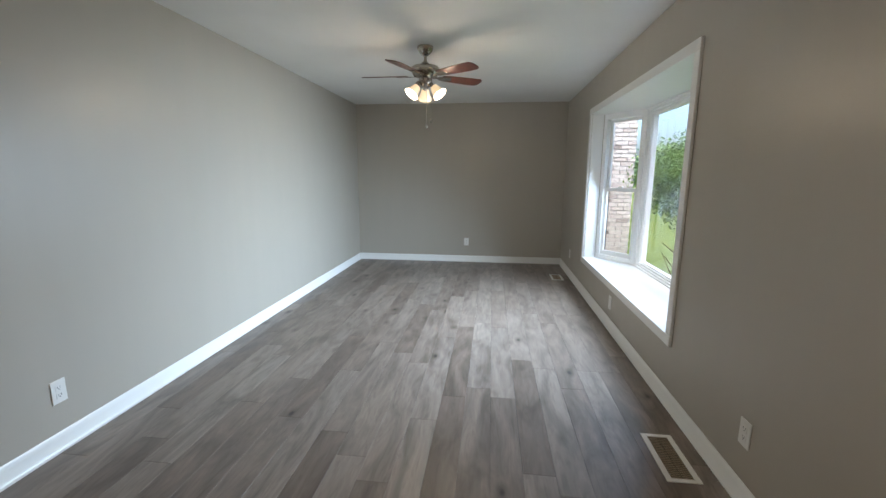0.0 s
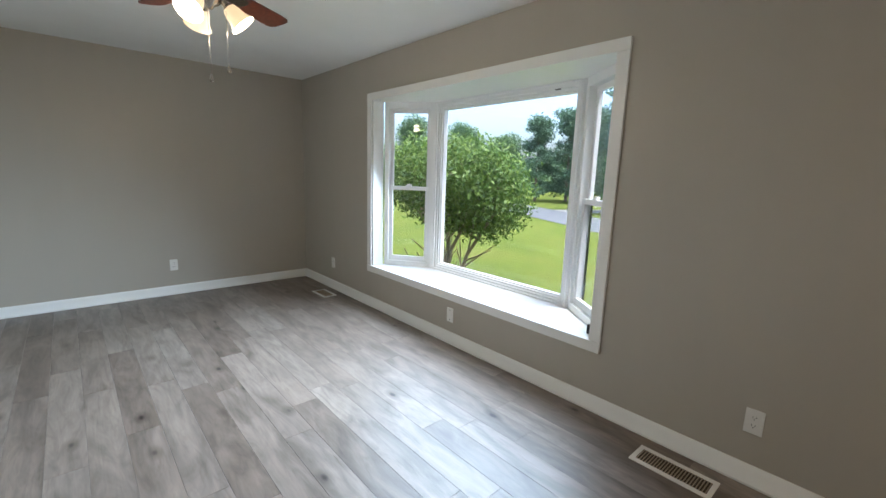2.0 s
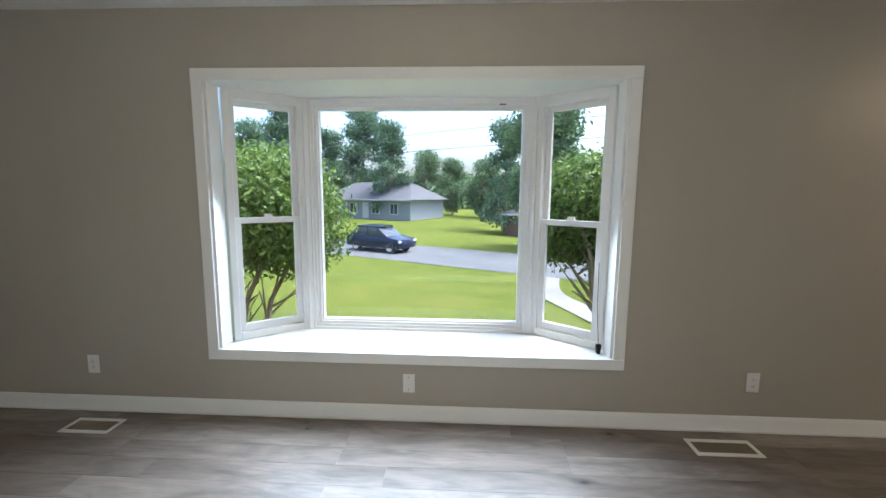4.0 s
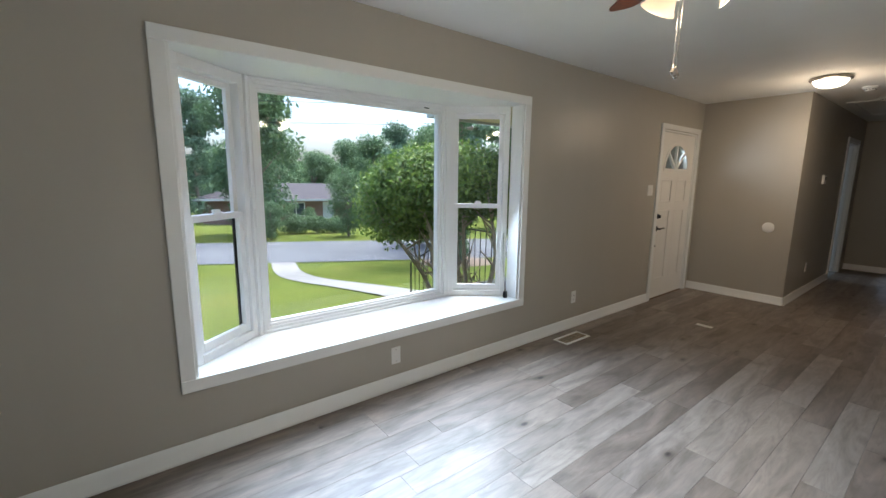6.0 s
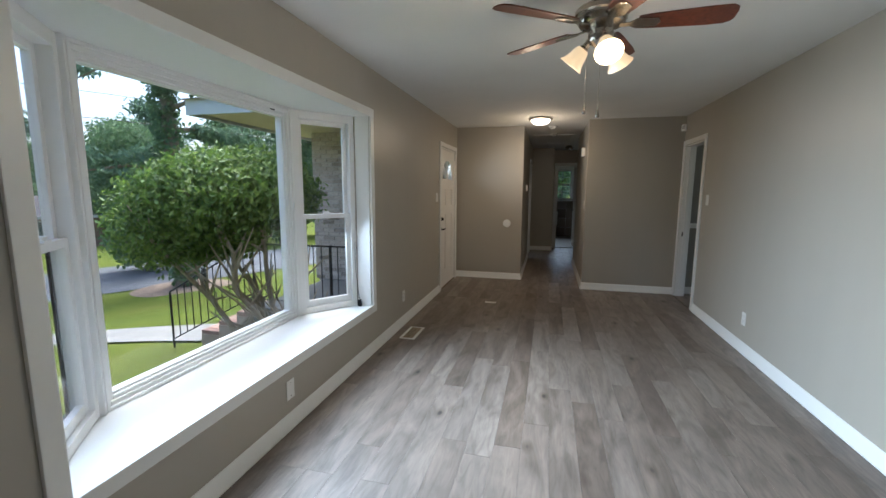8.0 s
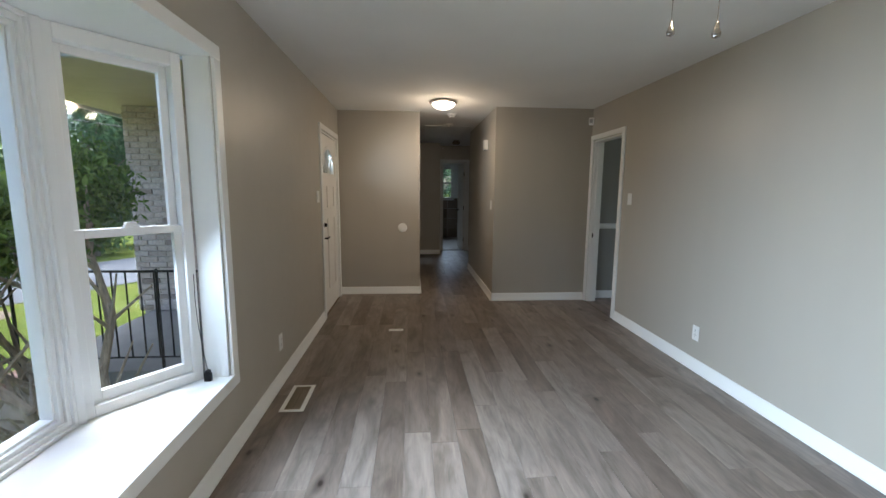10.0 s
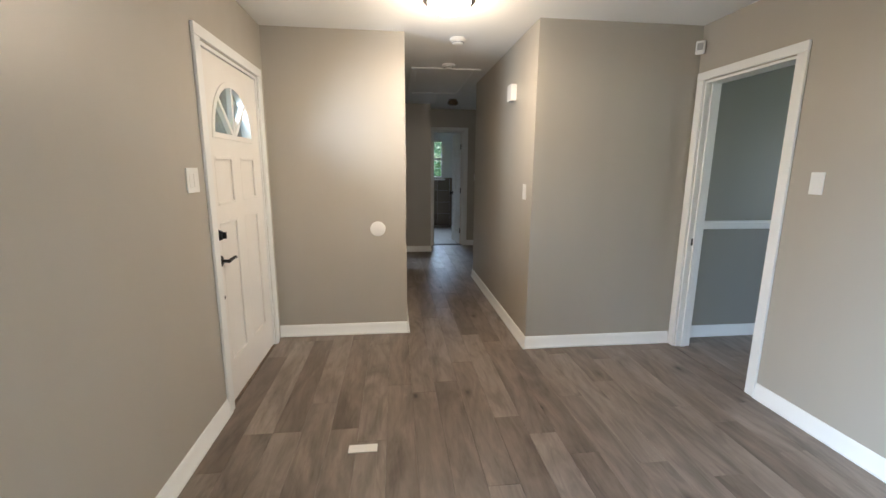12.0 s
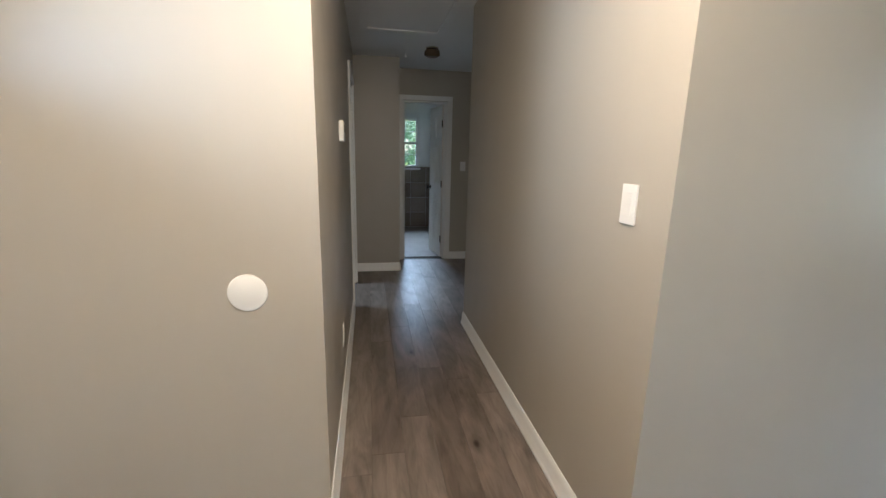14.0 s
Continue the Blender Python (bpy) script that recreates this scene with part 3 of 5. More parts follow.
# slab as stiles, rails and thin panel backs
box(bm, DX, DX + 0.042, YR, cols[1][0], 0.012, FAN_Z - 0.01)
box(bm, DX, DX + 0.042, cols[0][1], YL, 0.012, FAN_Z - 0.01)
box(bm, DX, DX + 0.042, cols[1][1], cols[0][0], rows_z[0][0], rows_z[1][1])
for z0, z1 in ((0.012, rows_z[0][0]), (rows_z[0][1], rows_z[1][0]), (rows_z[1][1], FAN_Z - 0.01)):
    if z0 == rows_z[0][1]:
        for c in cols:
            box(bm, DX, DX + 0.042, c[0], c[1], z0, z1)
    else:
        box(bm, DX, DX + 0.042, cols[1][0], cols[0][1], z0, z1)
slab = piece("slab", bm, DOOR_PAINT, door)
# upper slab with a half-round opening
bm = B()
N = 24
arc = [(FAN_C + FAN_R * math.cos(math.pi * k / N), FAN_Z - 0.01 + FAN_R * math.sin(math.pi * k / N)) for k in range(N + 1)]
top = 2.006


def rim_point(k):
    a = math.pi * k / N
    c, s_ = math.cos(a), math.sin(a)
    half, tall = (YL - YR) / 2, top - FAN_Z + 0.01
    f = min(half / abs(c) if abs(c) > 1e-6 else 1e9, tall / s_ if s_ > 1e-6 else 1e9)
    return ((YL + YR) / 2 + f * c, FAN_Z - 0.01 + f * s_)


for k in range(N):
    pa, pb = rim_point(k), rim_point(k + 1)
    quad = [arc[k], arc[k + 1], pb, pa]
    if (abs(pa[1] - top) < 1e-4) != (abs(pb[1] - top) < 1e-4):
        quad.insert(3, ((YL if k < N / 2 else YR), top))
    prism(bm, quad, DX, DX + 0.042, Matrix(((0, 0, 1, 0), (1, 0, 0, 0), (0, 1, 0, 0), (0, 0, 0, 1))))
bmesh.ops.remove_doubles(bm, verts=bm.verts[:], dist=0.0002)
piece("upper_slab", bm, DOOR_PAINT, door)
for c in cols:
    for z0, z1 in rows_z:
        bm = B()
        box(bm, DX + 0.012, DX + 0.034, c[0], c[1], z0, z1)
        piece("panel", bm, DOOR_PAINT, door)
        bm = B()
        mp = Matrix(((0, 1, 0, DX - 0.0015), (1, 0, 0, c[0]), (0, 0, 1, 0), (0, 0, 0, 1)))
        frame_ring(bm, mp, c[1] - c[0], z0, z1, 0.018, 0.0, 0.013)
        piece("panel_moulding", bm, DOOR_PAINT, door, bevel=0.006)
# fanlight bars and panes
bm = B()
for k in range(N):
    a0, a1 = math.pi * k / N, math.pi * (k + 1) / N
    q = [(FAN_C + r * math.cos(a), FAN_Z + r * math.sin(a)) for r, a in ((FAN_R - 0.028, a0), (FAN_R + 0.004, a0), (FAN_R + 0.004, a1), (FAN_R - 0.028, a1))]
    prism(bm, q, DX - 0.006, DX + 0.03, Matrix(((0, 0, 1, 0), (1, 0, 0, 0), (0, 1, 0, 0), (0, 0, 0, 1))))
bmesh.ops.remove_doubles(bm, verts=bm.verts[:], dist=0.0002)
piece("fanlight_rim", bm, DOOR_PAINT, door)
for a in (45, 90, 135):
    bm = B()
    mm = Matrix.Translation((DX - 0.004, FAN_C, FAN_Z)) @ Matrix.Rotation(radians(a - 90), 4, 'X')
    box(bm, 0, 0.03, -0.014, 0.014, 0.02, FAN_R - 0.02, mm)
    piece("glazing_bar", bm, DOOR_PAINT, door, bevel=0.004)
bm = B()
box(bm, DX - 0.005, DX + 0.032, FAN_C - FAN_R - 0.005, FAN_C + FAN_R + 0.005, FAN_Z - 0.012, FAN_Z + 0.02)
piece("fanlight_sill", bm, DOOR_PAINT, door, bevel=0.004)
bm = B()
prism(bm, [(FAN_C + (FAN_R - 0.02) * math.cos(math.pi * k / N), FAN_Z + 0.01 + (FAN_R - 0.025) * math.sin(math.pi * k / N)) for k in range(N + 1)], DX + 0.018, DX + 0.022, Matrix(((0, 0, 1, 0), (1, 0, 0, 0), (0, 1, 0, 0), (0, 0, 0, 1))))
piece("fanlight_glass", bm, GLASS, door, "clear half-round glass").visible_shadow = False
RX = Matrix.Rotation(radians(-90), 4, 'Y')
KY = DOOR_Y1 - 0.062
bm = B()
lathe(bm, Matrix.Translation((DX, KY, 1.025)) @ RX, [(0, 0.028), (0.022, 0.026), (0.027, 0.016), (0.032, 0.004), (0.032, 0)])
box(bm, DX - 0.045, DX - 0.024, KY - 0.006, KY + 0.006, 1.007, 1.043)
piece("deadbolt", bm, BLACK, door, "black deadbolt turn", smooth=True)
bm = B()
lathe(bm, Matrix.Translation((DX, KY, 0.878)) @ RX, [(0, 0.014), (0.02, 0.013), (0.031, 0.008), (0.033, 0)])
tube(bm, (DX, KY, 0.878), (DX - 0.052, KY, 0.878), 0.010, 0.009, 14)
tube(bm, (DX - 0.048, KY + 0.006, 0.878), (DX - 0.05, KY - 0.09, 0.885), 0.0105, 0.008, 12)
tube(bm, (DX - 0.05, KY - 0.088, 0.885), (DX - 0.046, KY - 0.118, 0.875), 0.008, 0.006, 12)
piece("door_handle", bm, BLACK, door, "black lever handle", smooth=True)
bm = B()
lathe(bm, Matrix.Translation((DX, KY, 0.665)) @ RX, [(0, 0.008), (0.010, 0.007), (0.013, 0)], 16)
piece("door_plug", bm, BLACK, door, "small dark plugged hole", smooth=True)
for z in (0.30, 1.05, 1.78):
    bm = B()
    tube(bm, (EX + 0.006, DOOR_Y0 + 0.021, z - 0.045), (EX + 0.006, DOOR_Y0 + 0.021, z + 0.045), 0.0065, None, 10)
    box(bm, EX - 0.001, EX + 0.002, DOOR_Y0 + 0.003, DOOR_Y0 + 0.018, z - 0.044, z + 0.044)
    piece("hinge", bm, TRIM, door)
bm = B()
box(bm, EX + 0.004, EX + 0.13, DOOR_Y0 + 0.02, DOOR_Y1 - 0.02, -0.004, 0.011)
piece("threshold", bm, MULCH, door, "worn wooden threshold", bevel=0.003)


# ---- ceiling fan ----
fan = thing("ceiling_fan", pose(FAN[0], FAN[1], CZ), "five-blade ceiling fan with brown blades, brushed nickel body and lit shades", "ceiling fan")
bm = B()
lathe(bm, Matrix(), [(0.02, -0.002), (0.066, -0.002), (0.068, -0.012), (0.058, -0.040), (0.036, -0.066), (0.022, -0.074), (0.0, -0.074)])
piece("canopy", bm, NICKEL, fan, smooth=True)
bm = B()
lathe(bm, Matrix(), [(0.0125, -0.07), (0.0125, -0.115), (0.02, -0.125), (0.024, -0.145), (0.013, -0.15)])
piece("downrod", bm, NICKEL, fan, smooth=True)
bm = B()
lathe(bm, Matrix(), [(0.0, -0.128), (0.028, -0.130), (0.040, -0.152), (0.105, -0.160), (0.118, -0.172), (0.120, -0.192), (0.112, -0.198), (0.112, -0.214), (0.098, -0.236), (0.064, -0.246), (0.0, -0.247)])
piece("motor_housing", bm, NICKEL, fan, smooth=True)
bm = B()
lathe(bm, Matrix(), [(0.0, -0.24), (0.052, -0.246), (0.056, -0.262), (0.056, -0.298), (0.044, -0.318), (0.022, -0.330), (0.012, -0.345), (0.0, -0.348)])
piece("light_fitter", bm, NICKEL, fan, smooth=True)
bladem = Mat("reddish brown blade wood", (0.10, 0.03, 0.018), 0.3)
bladem.colour(bladem.ramp(bladem.noise(bladem.coords((1, 1, 1)), 24, 5, 0.6, 1.5), [(0.3, (0.055, 0.016, 0.010)), (0.7, (0.15, 0.045, 0.024))]))
BLADE = bladem.m
outline = [(0.155, -0.044), (0.20, -0.052), (0.44, -0.066), (0.515, -0.064), (0.538, -0.048), (0.545, -0.02), (0.545, 0.03), (0.535, 0.052), (0.51, 0.064), (0.44, 0.066), (0.20, 0.052), (0.155, 0.044)]
for k in range(5):
    mr = Matrix.Rotation(radians(179 + 72 * k), 4, 'Z') @ Matrix.Translation((0, 0, -0.235)) @ Matrix.Rotation(radians(-12), 4, 'X')
    bm = B()
    prism(bm, outline, -0.003, 0.003, mr)
    blade = piece("blade", bm, BLADE, fan, bevel=0.0012)
    bm = B()
    prism(bm, [(0.075, -0.016), (0.12, -0.013), (0.15, -0.036), (0.235, -0.030), (0.25, 0), (0.235, 0.030), (0.15, 0.036), (0.12, 0.013), (0.075, 0.016)], -0.0085, -0.0033, mr)
    piece("blade_bracket", bm, NICKEL, fan, bevel=0.0015)
lights = []
for a in (100, 220, 340):
    mr = Matrix.Rotation(radians(a), 4, 'Z') @ Matrix.Translation((0.052, 0, -0.300)) @ Matrix.Rotation(radians(180 - 42), 4, 'Y') @ Matrix.Scale(0.86, 4)
    bm = B()
    lathe(bm, mr, [(0.0, -0.012), (0.017, -0.010), (0.018, 0.03), (0.026, 0.036), (0.026, 0.046), (0.0, 0.047)], 18)
    piece("lamp_arm", bm, NICKEL, fan, smooth=True)
    bm = B()
    lathe(bm, mr, [(0.022, 0.040), (0.034, 0.046), (0.043, 0.070), (0.048, 0.100), (0.059, 0.128), (0.072, 0.146), (0.070, 0.147), (0.056, 0.129), (0.045, 0.101), (0.040, 0.070), (0.031, 0.049), (0.022, 0.044)], 30)
    piece("shade", bm, FROST, fan, "lit bell-shaped frosted glass shade", smooth=True)
    bm = B()
    lathe(bm, mr, [(0.0, 0.05), (0.013, 0.052), (0.015, 0.075), (0.027, 0.095), (0.0285, 0.108), (0.022, 0.126), (0.0, 0.134)], 20)
    piece("bulb", bm, BULB_GLOW, fan, "lit bulb", smooth=True)
    lights.append(pose(FAN[0], FAN[1], CZ) @ mr @ Vector((0, 0, 0.165)))
for n, (dx, dy, l) in enumerate(((0.056, -0.045, 0.265), (0.002, 0.05, 0.30))):
    bm = B()
    tube(bm, (dx, dy, -0.32), (dx, dy, -0.32 - l), 0.0009, None, 6)
    for q in range(24):
        bmesh.ops.create_icosphere(bm, subdivisions=1, radius=0.0017, matrix=Matrix.Translation((dx, dy, -0.325 - l * q / 24)))
    chain = piece("pull_chain", bm, NICKEL, fan)
    bm = B()
    lathe(bm, Matrix.Translation((dx, dy, -0.32 - l)), [(0, 0.003), (0.004, 0), (0.0055, -0.012), (0.010, -0.024), (0.009, -0.032), (0, -0.036)], 14)
    knob = new("pull_knob", mesh_of("pull_knob", bm, NICKEL, True))
    knob.parent = chain
for n, p in enumerate(lights):
    lamp("fan_light", p, 0.9, 0.045, BULB)

# dome lamp by the front door
dome = thing("ceiling_lamp", pose(-0.18, 0.20, CZ), "round flush ceiling lamp with a lit frosted dome and nickel rim", "ceiling lamp")
bm = B()
lathe(bm, Matrix(), [(0.0, -0.002), (0.150, -0.002), (0.160, -0.010), (0.160, -0.022), (0.150, -0.030), (0.135, -0.031), (0.132, -0.02)], 40)
piece("rim", bm, NICKEL, dome, "brushed nickel rim", smooth=True)
bm = B()
lathe(bm, Matrix(), [(0.133, -0.026), (0.128, -0.045), (0.108, -0.070), (0.072, -0.088), (0.03, -0.096), (0.0, -0.097)], 40)
piece("dome_glass", bm, DOME_GLOW, dome, "lit frosted glass dome", smooth=True)
lamp("dome_light", (-0.18, 0.20, CZ - 0.30), 1.1, 0.13, (1.0, 0.68, 0.40))
down = bpy.data.lights.new("dome_downlight", 'AREA')
down.shape, down.size, down.energy, down.color = 'DISK', 0.24, 1.1, (1.0, 0.68, 0.40)
new("dome_downlight", down).location = (-0.18, 0.20, CZ - 0.105)


# ---- small fittings ----
def wall_pose(p, out):
    """Local x along the wall, local y out of it, local z up."""
    n = Vector((*out, 0))
    ux = Vector((n.y, -n.x, 0))
    return Matrix(((ux.x, n.x, 0, p[0]), (ux.y, n.y, 0, p[1]), (0, 0, 1, p[2]), (0, 0, 0, 1)))


def outlet(p, out, blank=False, label="white duplex wall outlet with a plain plate"):
    ob = thing("wall_outlet", wall_pose(p, out), label, "outlet", "outlets along the walls")
    bm = B()
    box(bm, -0.036, 0.036, 0.0002, 0.006, -0.059, 0.059)
    piece("plate", bm, PLASTIC, ob, bevel=0.0025)
    if blank:
        for z in (-0.04, 0.04):
            bm = B()
            cyl(bm, Matrix.Translation((0, 0.006, z)) @ Matrix.Rotation(radians(-90), 4, 'X'), 0.0032, 0.0028, 0.0012, 10)
            piece("screw", bm, NICKEL, ob)
        return ob
    for z in (-0.0195, 0.0195):
        bm = B()
        box(bm, -0.0165, 0.0165, 0.005, 0.0078, z - 0.0145, z + 0.0145)
        sock = piece("socket", bm, PLASTIC, ob, bevel=0.004)
        bm = B()
        box(bm, -0.0075, -0.0055, 0.0072, 0.0082, z - 0.001, z + 0.008)
        box(bm, 0.0055, 0.0075, 0.0072, 0.0082, z - 0.001, z + 0.008)
        cyl(bm, Matrix.Translation((0, 0.0072, z - 0.007)) @ Matrix.Rotation(radians(-90), 4, 'X'), 0.0025, 0.0025, 0.001, 8)
        sl = new("slots", mesh_of("slots", bm, SLOT))
        sl.parent = sock
    return ob


outlet((EX, 2.155, 0.310), (-1, 0))
outlet((EX, 4.19, 0.243), (-1, 0), True, "white blank cover plate below the bay window")
outlet((EX, 6.20, 0.31), (-1, 0))
outlet((-0.328, NY, 0.322), (0, -1))
outlet((WX, 2.11, 0.305), (1, 0))
outlet((HE, -1.38, 0.36), (-1, 0))


def switch(p, out, gangs=1, label="white wall switch with a rocker"):
    ob = thing("light_switch", wall_pose(p, out), label, "switch", "light switches")
    hw = 0.036 + 0.023 * (gangs - 1)
    bm = B()
    box(bm, -hw, hw, 0.0002, 0.007, -0.059, 0.059)
    piece("plate", bm, PLASTIC, ob, bevel=0.0025)
    for g in range(gangs):
        x = (g - (gangs - 1) / 2) * 0.046
        bm = B()
        box(bm, x - 0.0165, x + 0.0165, 0.005, 0.0085, -0.033, 0.033)
        piece("rocker", bm, PLASTIC, ob, bevel=0.002)
    return ob


switch((EX, 0.795, 1.335), (-1, 0), 2, "white double wall switch beside the front door")
switch((WX, 0.955, 1.335), (1, 0))
switch((HW, -0.235, 1.225), (1, 0))
switch((-1.30, -4.60, 1.25), (0, 1))

chime = thing("door_chime", wall_pose((HW, -0.62, 2.02), (1, 0)), "white plastic door chime box on the hall wall", "door chime")
bm = B()
box(bm, -0.06, 0.06, 0.0, 0.05, -0.065, 0.065)
piece("cover", bm, PLASTIC, chime, bevel=0.006)
bm = B()
for k in range(4):
    box(bm, -0.045, 0.045, 0.012 + 0.008 * k, 0.015 + 0.008 * k, -0.0662, -0.064)
piece("grille", bm, SLOT, chime)

thermo = thing("thermostat", wall_pose((HE, -1.58, 1.48), (-1, 0)), "white square thermostat on the hall wall", "thermostat")
bm = B()
box(bm, -0.06, 0.06, 0.0, 0.026, -0.055, 0.055)
piece("body", bm, PLASTIC, thermo, bevel=0.006)
bm = B()
box(bm, -0.03, 0.03, 0.026, 0.0275, -0.005, 0.035)
piece("display", bm, plain("grey display", (0.3, 0.33, 0.3), 0.2, relief=0), thermo)

disc = thing("door_bumper", wall_pose((0.308, FY, 0.908), (0, 1)), "round white wall bumper plate", "wall bumper")
bm = B()
lathe(bm, Matrix.Rotation(radians(-90), 4, 'X'), [(0, 0.007), (0.052, 0.0065), (0.060, 0.004), (0.062, 0.0)], 36)
piece("plate", bm, PLASTIC, disc, smooth=True)

sensor = thing("motion_sensor", pose(-2.035, SY + 0.026, 2.265, 0, 0, -45), "white and grey alarm sensor in the wall corner", "sensor")
bm = B()
box(bm, -0.03, 0.03, -0.012, 0.02, -0.045, 0.045)
piece("body", bm, PLASTIC, sensor, bevel=0.008)
bm = B()
box(bm, -0.019, 0.019, 0.019, 0.0225, -0.02, 0.028)
piece("lens", bm, plain("grey lens", (0.35, 0.35, 0.34), 0.3, relief=0), sensor, bevel=0.003)


def smoke(x, y):
    ob = thing("smoke_detector", pose(x, y, CZ), "round white smoke detector on the hall ceiling", "smoke detector", "smoke detectors")
    bm = B()
    lathe(bm, Matrix(), [(0, -0.001), (0.066, -0.001), (0.066, -0.016), (0.058, -0.022), (0.050, -0.026), (0.0, -0.026)], 32)
    piece("base", bm, PLASTIC, ob, smooth=True)
    bm = B()
    lathe(bm, Matrix(), [(0.046, -0.026), (0.044, -0.040), (0.034, -0.047), (0.0, -0.048)], 28)
    piece("cap", bm, PLASTIC, ob, smooth=True)
    bm = B()
    for k in range(12):
        mr = Matrix.Rotation(radians(30 * k), 4, 'Z')
        box(bm, 0.0435, 0.0465, -0.007, 0.007, -0.037, -0.029, mr)
    piece("vent_slots", bm, SLOT, ob)


smoke(-0.353, -0.60)
smoke(-0.385, -1.45)

# attic hatch
hatch = thing("attic_hatch", pose(-0.385, -2.33, CZ), "white painted attic hatch panel with trim in the hall ceiling", "attic hatch", "", "structure")
bm = B()
mm = Matrix.Rotation(radians(90), 4, 'X')
for x0, x1, y0, y1 in ((-0.36, -0.30, -0.74, 0.74), (0.30, 0.36, -0.74, 0.74), (-0.30, 0.30, 0.68, 0.74), (-0.30, 0.30, -0.74, -0.68)):
    box(bm, x0, x1, y0, y1, -0.014, -0.0005)
piece("trim", bm, TRIM, hatch, bevel=0.003)
bm = B()
box(bm, -0.292, 0.292, -0.672, 0.672, -0.006, -0.0008)
piece("panel", bm, CEIL, hatch, bevel=0.002)
bm = B()
tube(bm, (-0.02, -0.60, -0.006), (-0.02, -0.60, -0.22), 0.0014, None, 6)
lathe(bm, Matrix.Translation((-0.02, -0.60, -0.22)), [(0, 0.006), (0.005, 0.002), (0.006, -0.02), (0.0, -0.024)], 10)
piece("pull_cord", bm, PLASTIC, hatch)

hall_lamp = thing("hall_lamp", pose(-0.72, -3.55, CZ), "small unlit brown glass ceiling lamp in the hall", "ceiling lamp")
bm = B()
lathe(bm, Matrix(), [(0, -0.001), (0.062, -0.001), (0.062, -0.012), (0.05, -0.02), (0.0, -0.02)])
piece("base", bm, NICKEL, hall_lamp, smooth=True)
bm = B()
lathe(bm, Matrix(), [(0.055, -0.018), (0.076, -0.03), (0.080, -0.072), (0.05, -0.085), (0, -0.087)], 12)
piece("glass_shade", bm, plain("amber brown glass", (0.12, 0.085, 0.05), 0.15, relief=0), hall_lamp)


def register(x, y, along_y, length, width, label, louvres=True):
    ob = thing("floor_vent", pose(x, y, 0.0, 0, 0, 0 if along_y else 90), label, "floor vent", "floor vents")
    hw, hl = width / 2, length / 2
    bm = B()
    box(bm, -hw, -hw + 0.027, -hl, hl, 0.0, 0.006)
    box(bm, hw - 0.027, hw, -hl, hl, 0.0, 0.006)
    box(bm, -hw + 0.027, hw - 0.027, -hl, -hl + 0.022, 0.0, 0.006)
    box(bm, -hw + 0.027, hw - 0.027, hl - 0.022, hl, 0.0, 0.006)
    piece("frame", bm, PLASTIC, ob, bevel=0.0025)
    # shallow plate below the louvres, the duct's shade put into its dark brown
    bm = B()
    box(bm, -hw + 0.02, hw - 0.02, -hl + 0.02, hl - 0.02, -0.004, 0.0012)
    piece("well", bm, plain("brown shadowed duct", (0.05, 0.035, 0.022), 0.7), ob)
    n = int((length - 0.05) / 0.0125)
    for k in range(n):
        y0 = -hl + 0.027 + k * (length - 0.054) / max(1, n - 1)
        for xa, xb in ((-hw + 0.027, -0.002), (0.002, hw - 0.027)):
            bm = B()
            box(bm, xa, xb, -0.0022, 0.0022, -0.001, 0.0046, Matrix.Translation((0, y0, 0)))
            piece("louvre", bm, VENT_METAL, ob)
    return ob


VENT_METAL = plain("tan vent metal", (0.40, 0.33, 0.24), 0.45, 0.3, relief=0)
register(0.955, 2.40, True, 0.36, 0.155, "white metal floor vent with tan louvres by the wall")
register(0.95, 6.07, True, 0.30, 0.155, "white metal floor vent in the corner of the room")
patch = thing("vent_cover", pose(0.345, 1.035, 0.0), "small white rectangular floor cover plate", "floor plate")
bm = B()
box(bm, -0.072, 0.072, -0.030, 0.030, 0.0, 0.005)
piece("plate", bm, PLASTIC, patch, bevel=0.002)

# black tag with a cord on the window seat
tag = thing("window_tag", pose(1.222, 3.03, WIN_Z0 + 0.002), "small black clip with a thin cord on the window seat", "window clip")
bm = B()
box(bm, -0.018, 0.018, -0.010, 0.012, 0.0, 0.045)
box(bm, -0.010, 0.010, -0.016, 0.016, 0.03, 0.058)
piece("clip", bm, BLACK, tag, bevel=0.005)
bm = B()
pts = [(0.0, 0.0, 0.05), (0.012, 0.006, 0.16), (0.024, 0.012, 0.30), (0.03, 0.012, 0.42), (0.026, 0.016, 0.56)]
for a, b in zip(pts, pts[1:]):
    tube(bm, a, b, 0.0018, None, 6)
piece("cord", bm, BLACK, tag)


# ---- bathroom seen through the hall ----
bath_door = thing("bathroom_door", pose(-1.066, -4.70, 0.008, 0, 0, -82), "white panelled bathroom door standing open", "door")
bm = B()
box(bm, 0.0, 0.56, 0.0, 0.035, 0, 2.02)
piece("slab", bm, DOOR_PAINT, bath_door, bevel=0.002)
for z0, z1 in ((0.2, 0.85), (1.0, 1.5), (1.6, 1.9)):
    for x0, x1 in ((0.07, 0.26), (0.30, 0.49)):
        bm = B()
        frame_ring(bm, Matrix.Translation((x0, 0, 0)), x1 - x0, z0, z1, 0.016, 0.0345, 0.041)
        piece("panel_moulding", bm, DOOR_PAINT, bath_door, bevel=0.003)
bm = B()
lathe(bm, Matrix.Translation((0.50, 0.035, 0.93)) @ Matrix.Rotation(radians(-90), 4, 'X'), [(0.028, 0), (0.028, 0.006), (0.01, 0.01), (0.01, 0.028), (0.026, 0.04), (0.024, 0.055), (0, 0.06)], 20)
piece("door_knob", bm, BLACK, bath_door, "black door knob", smooth=True)
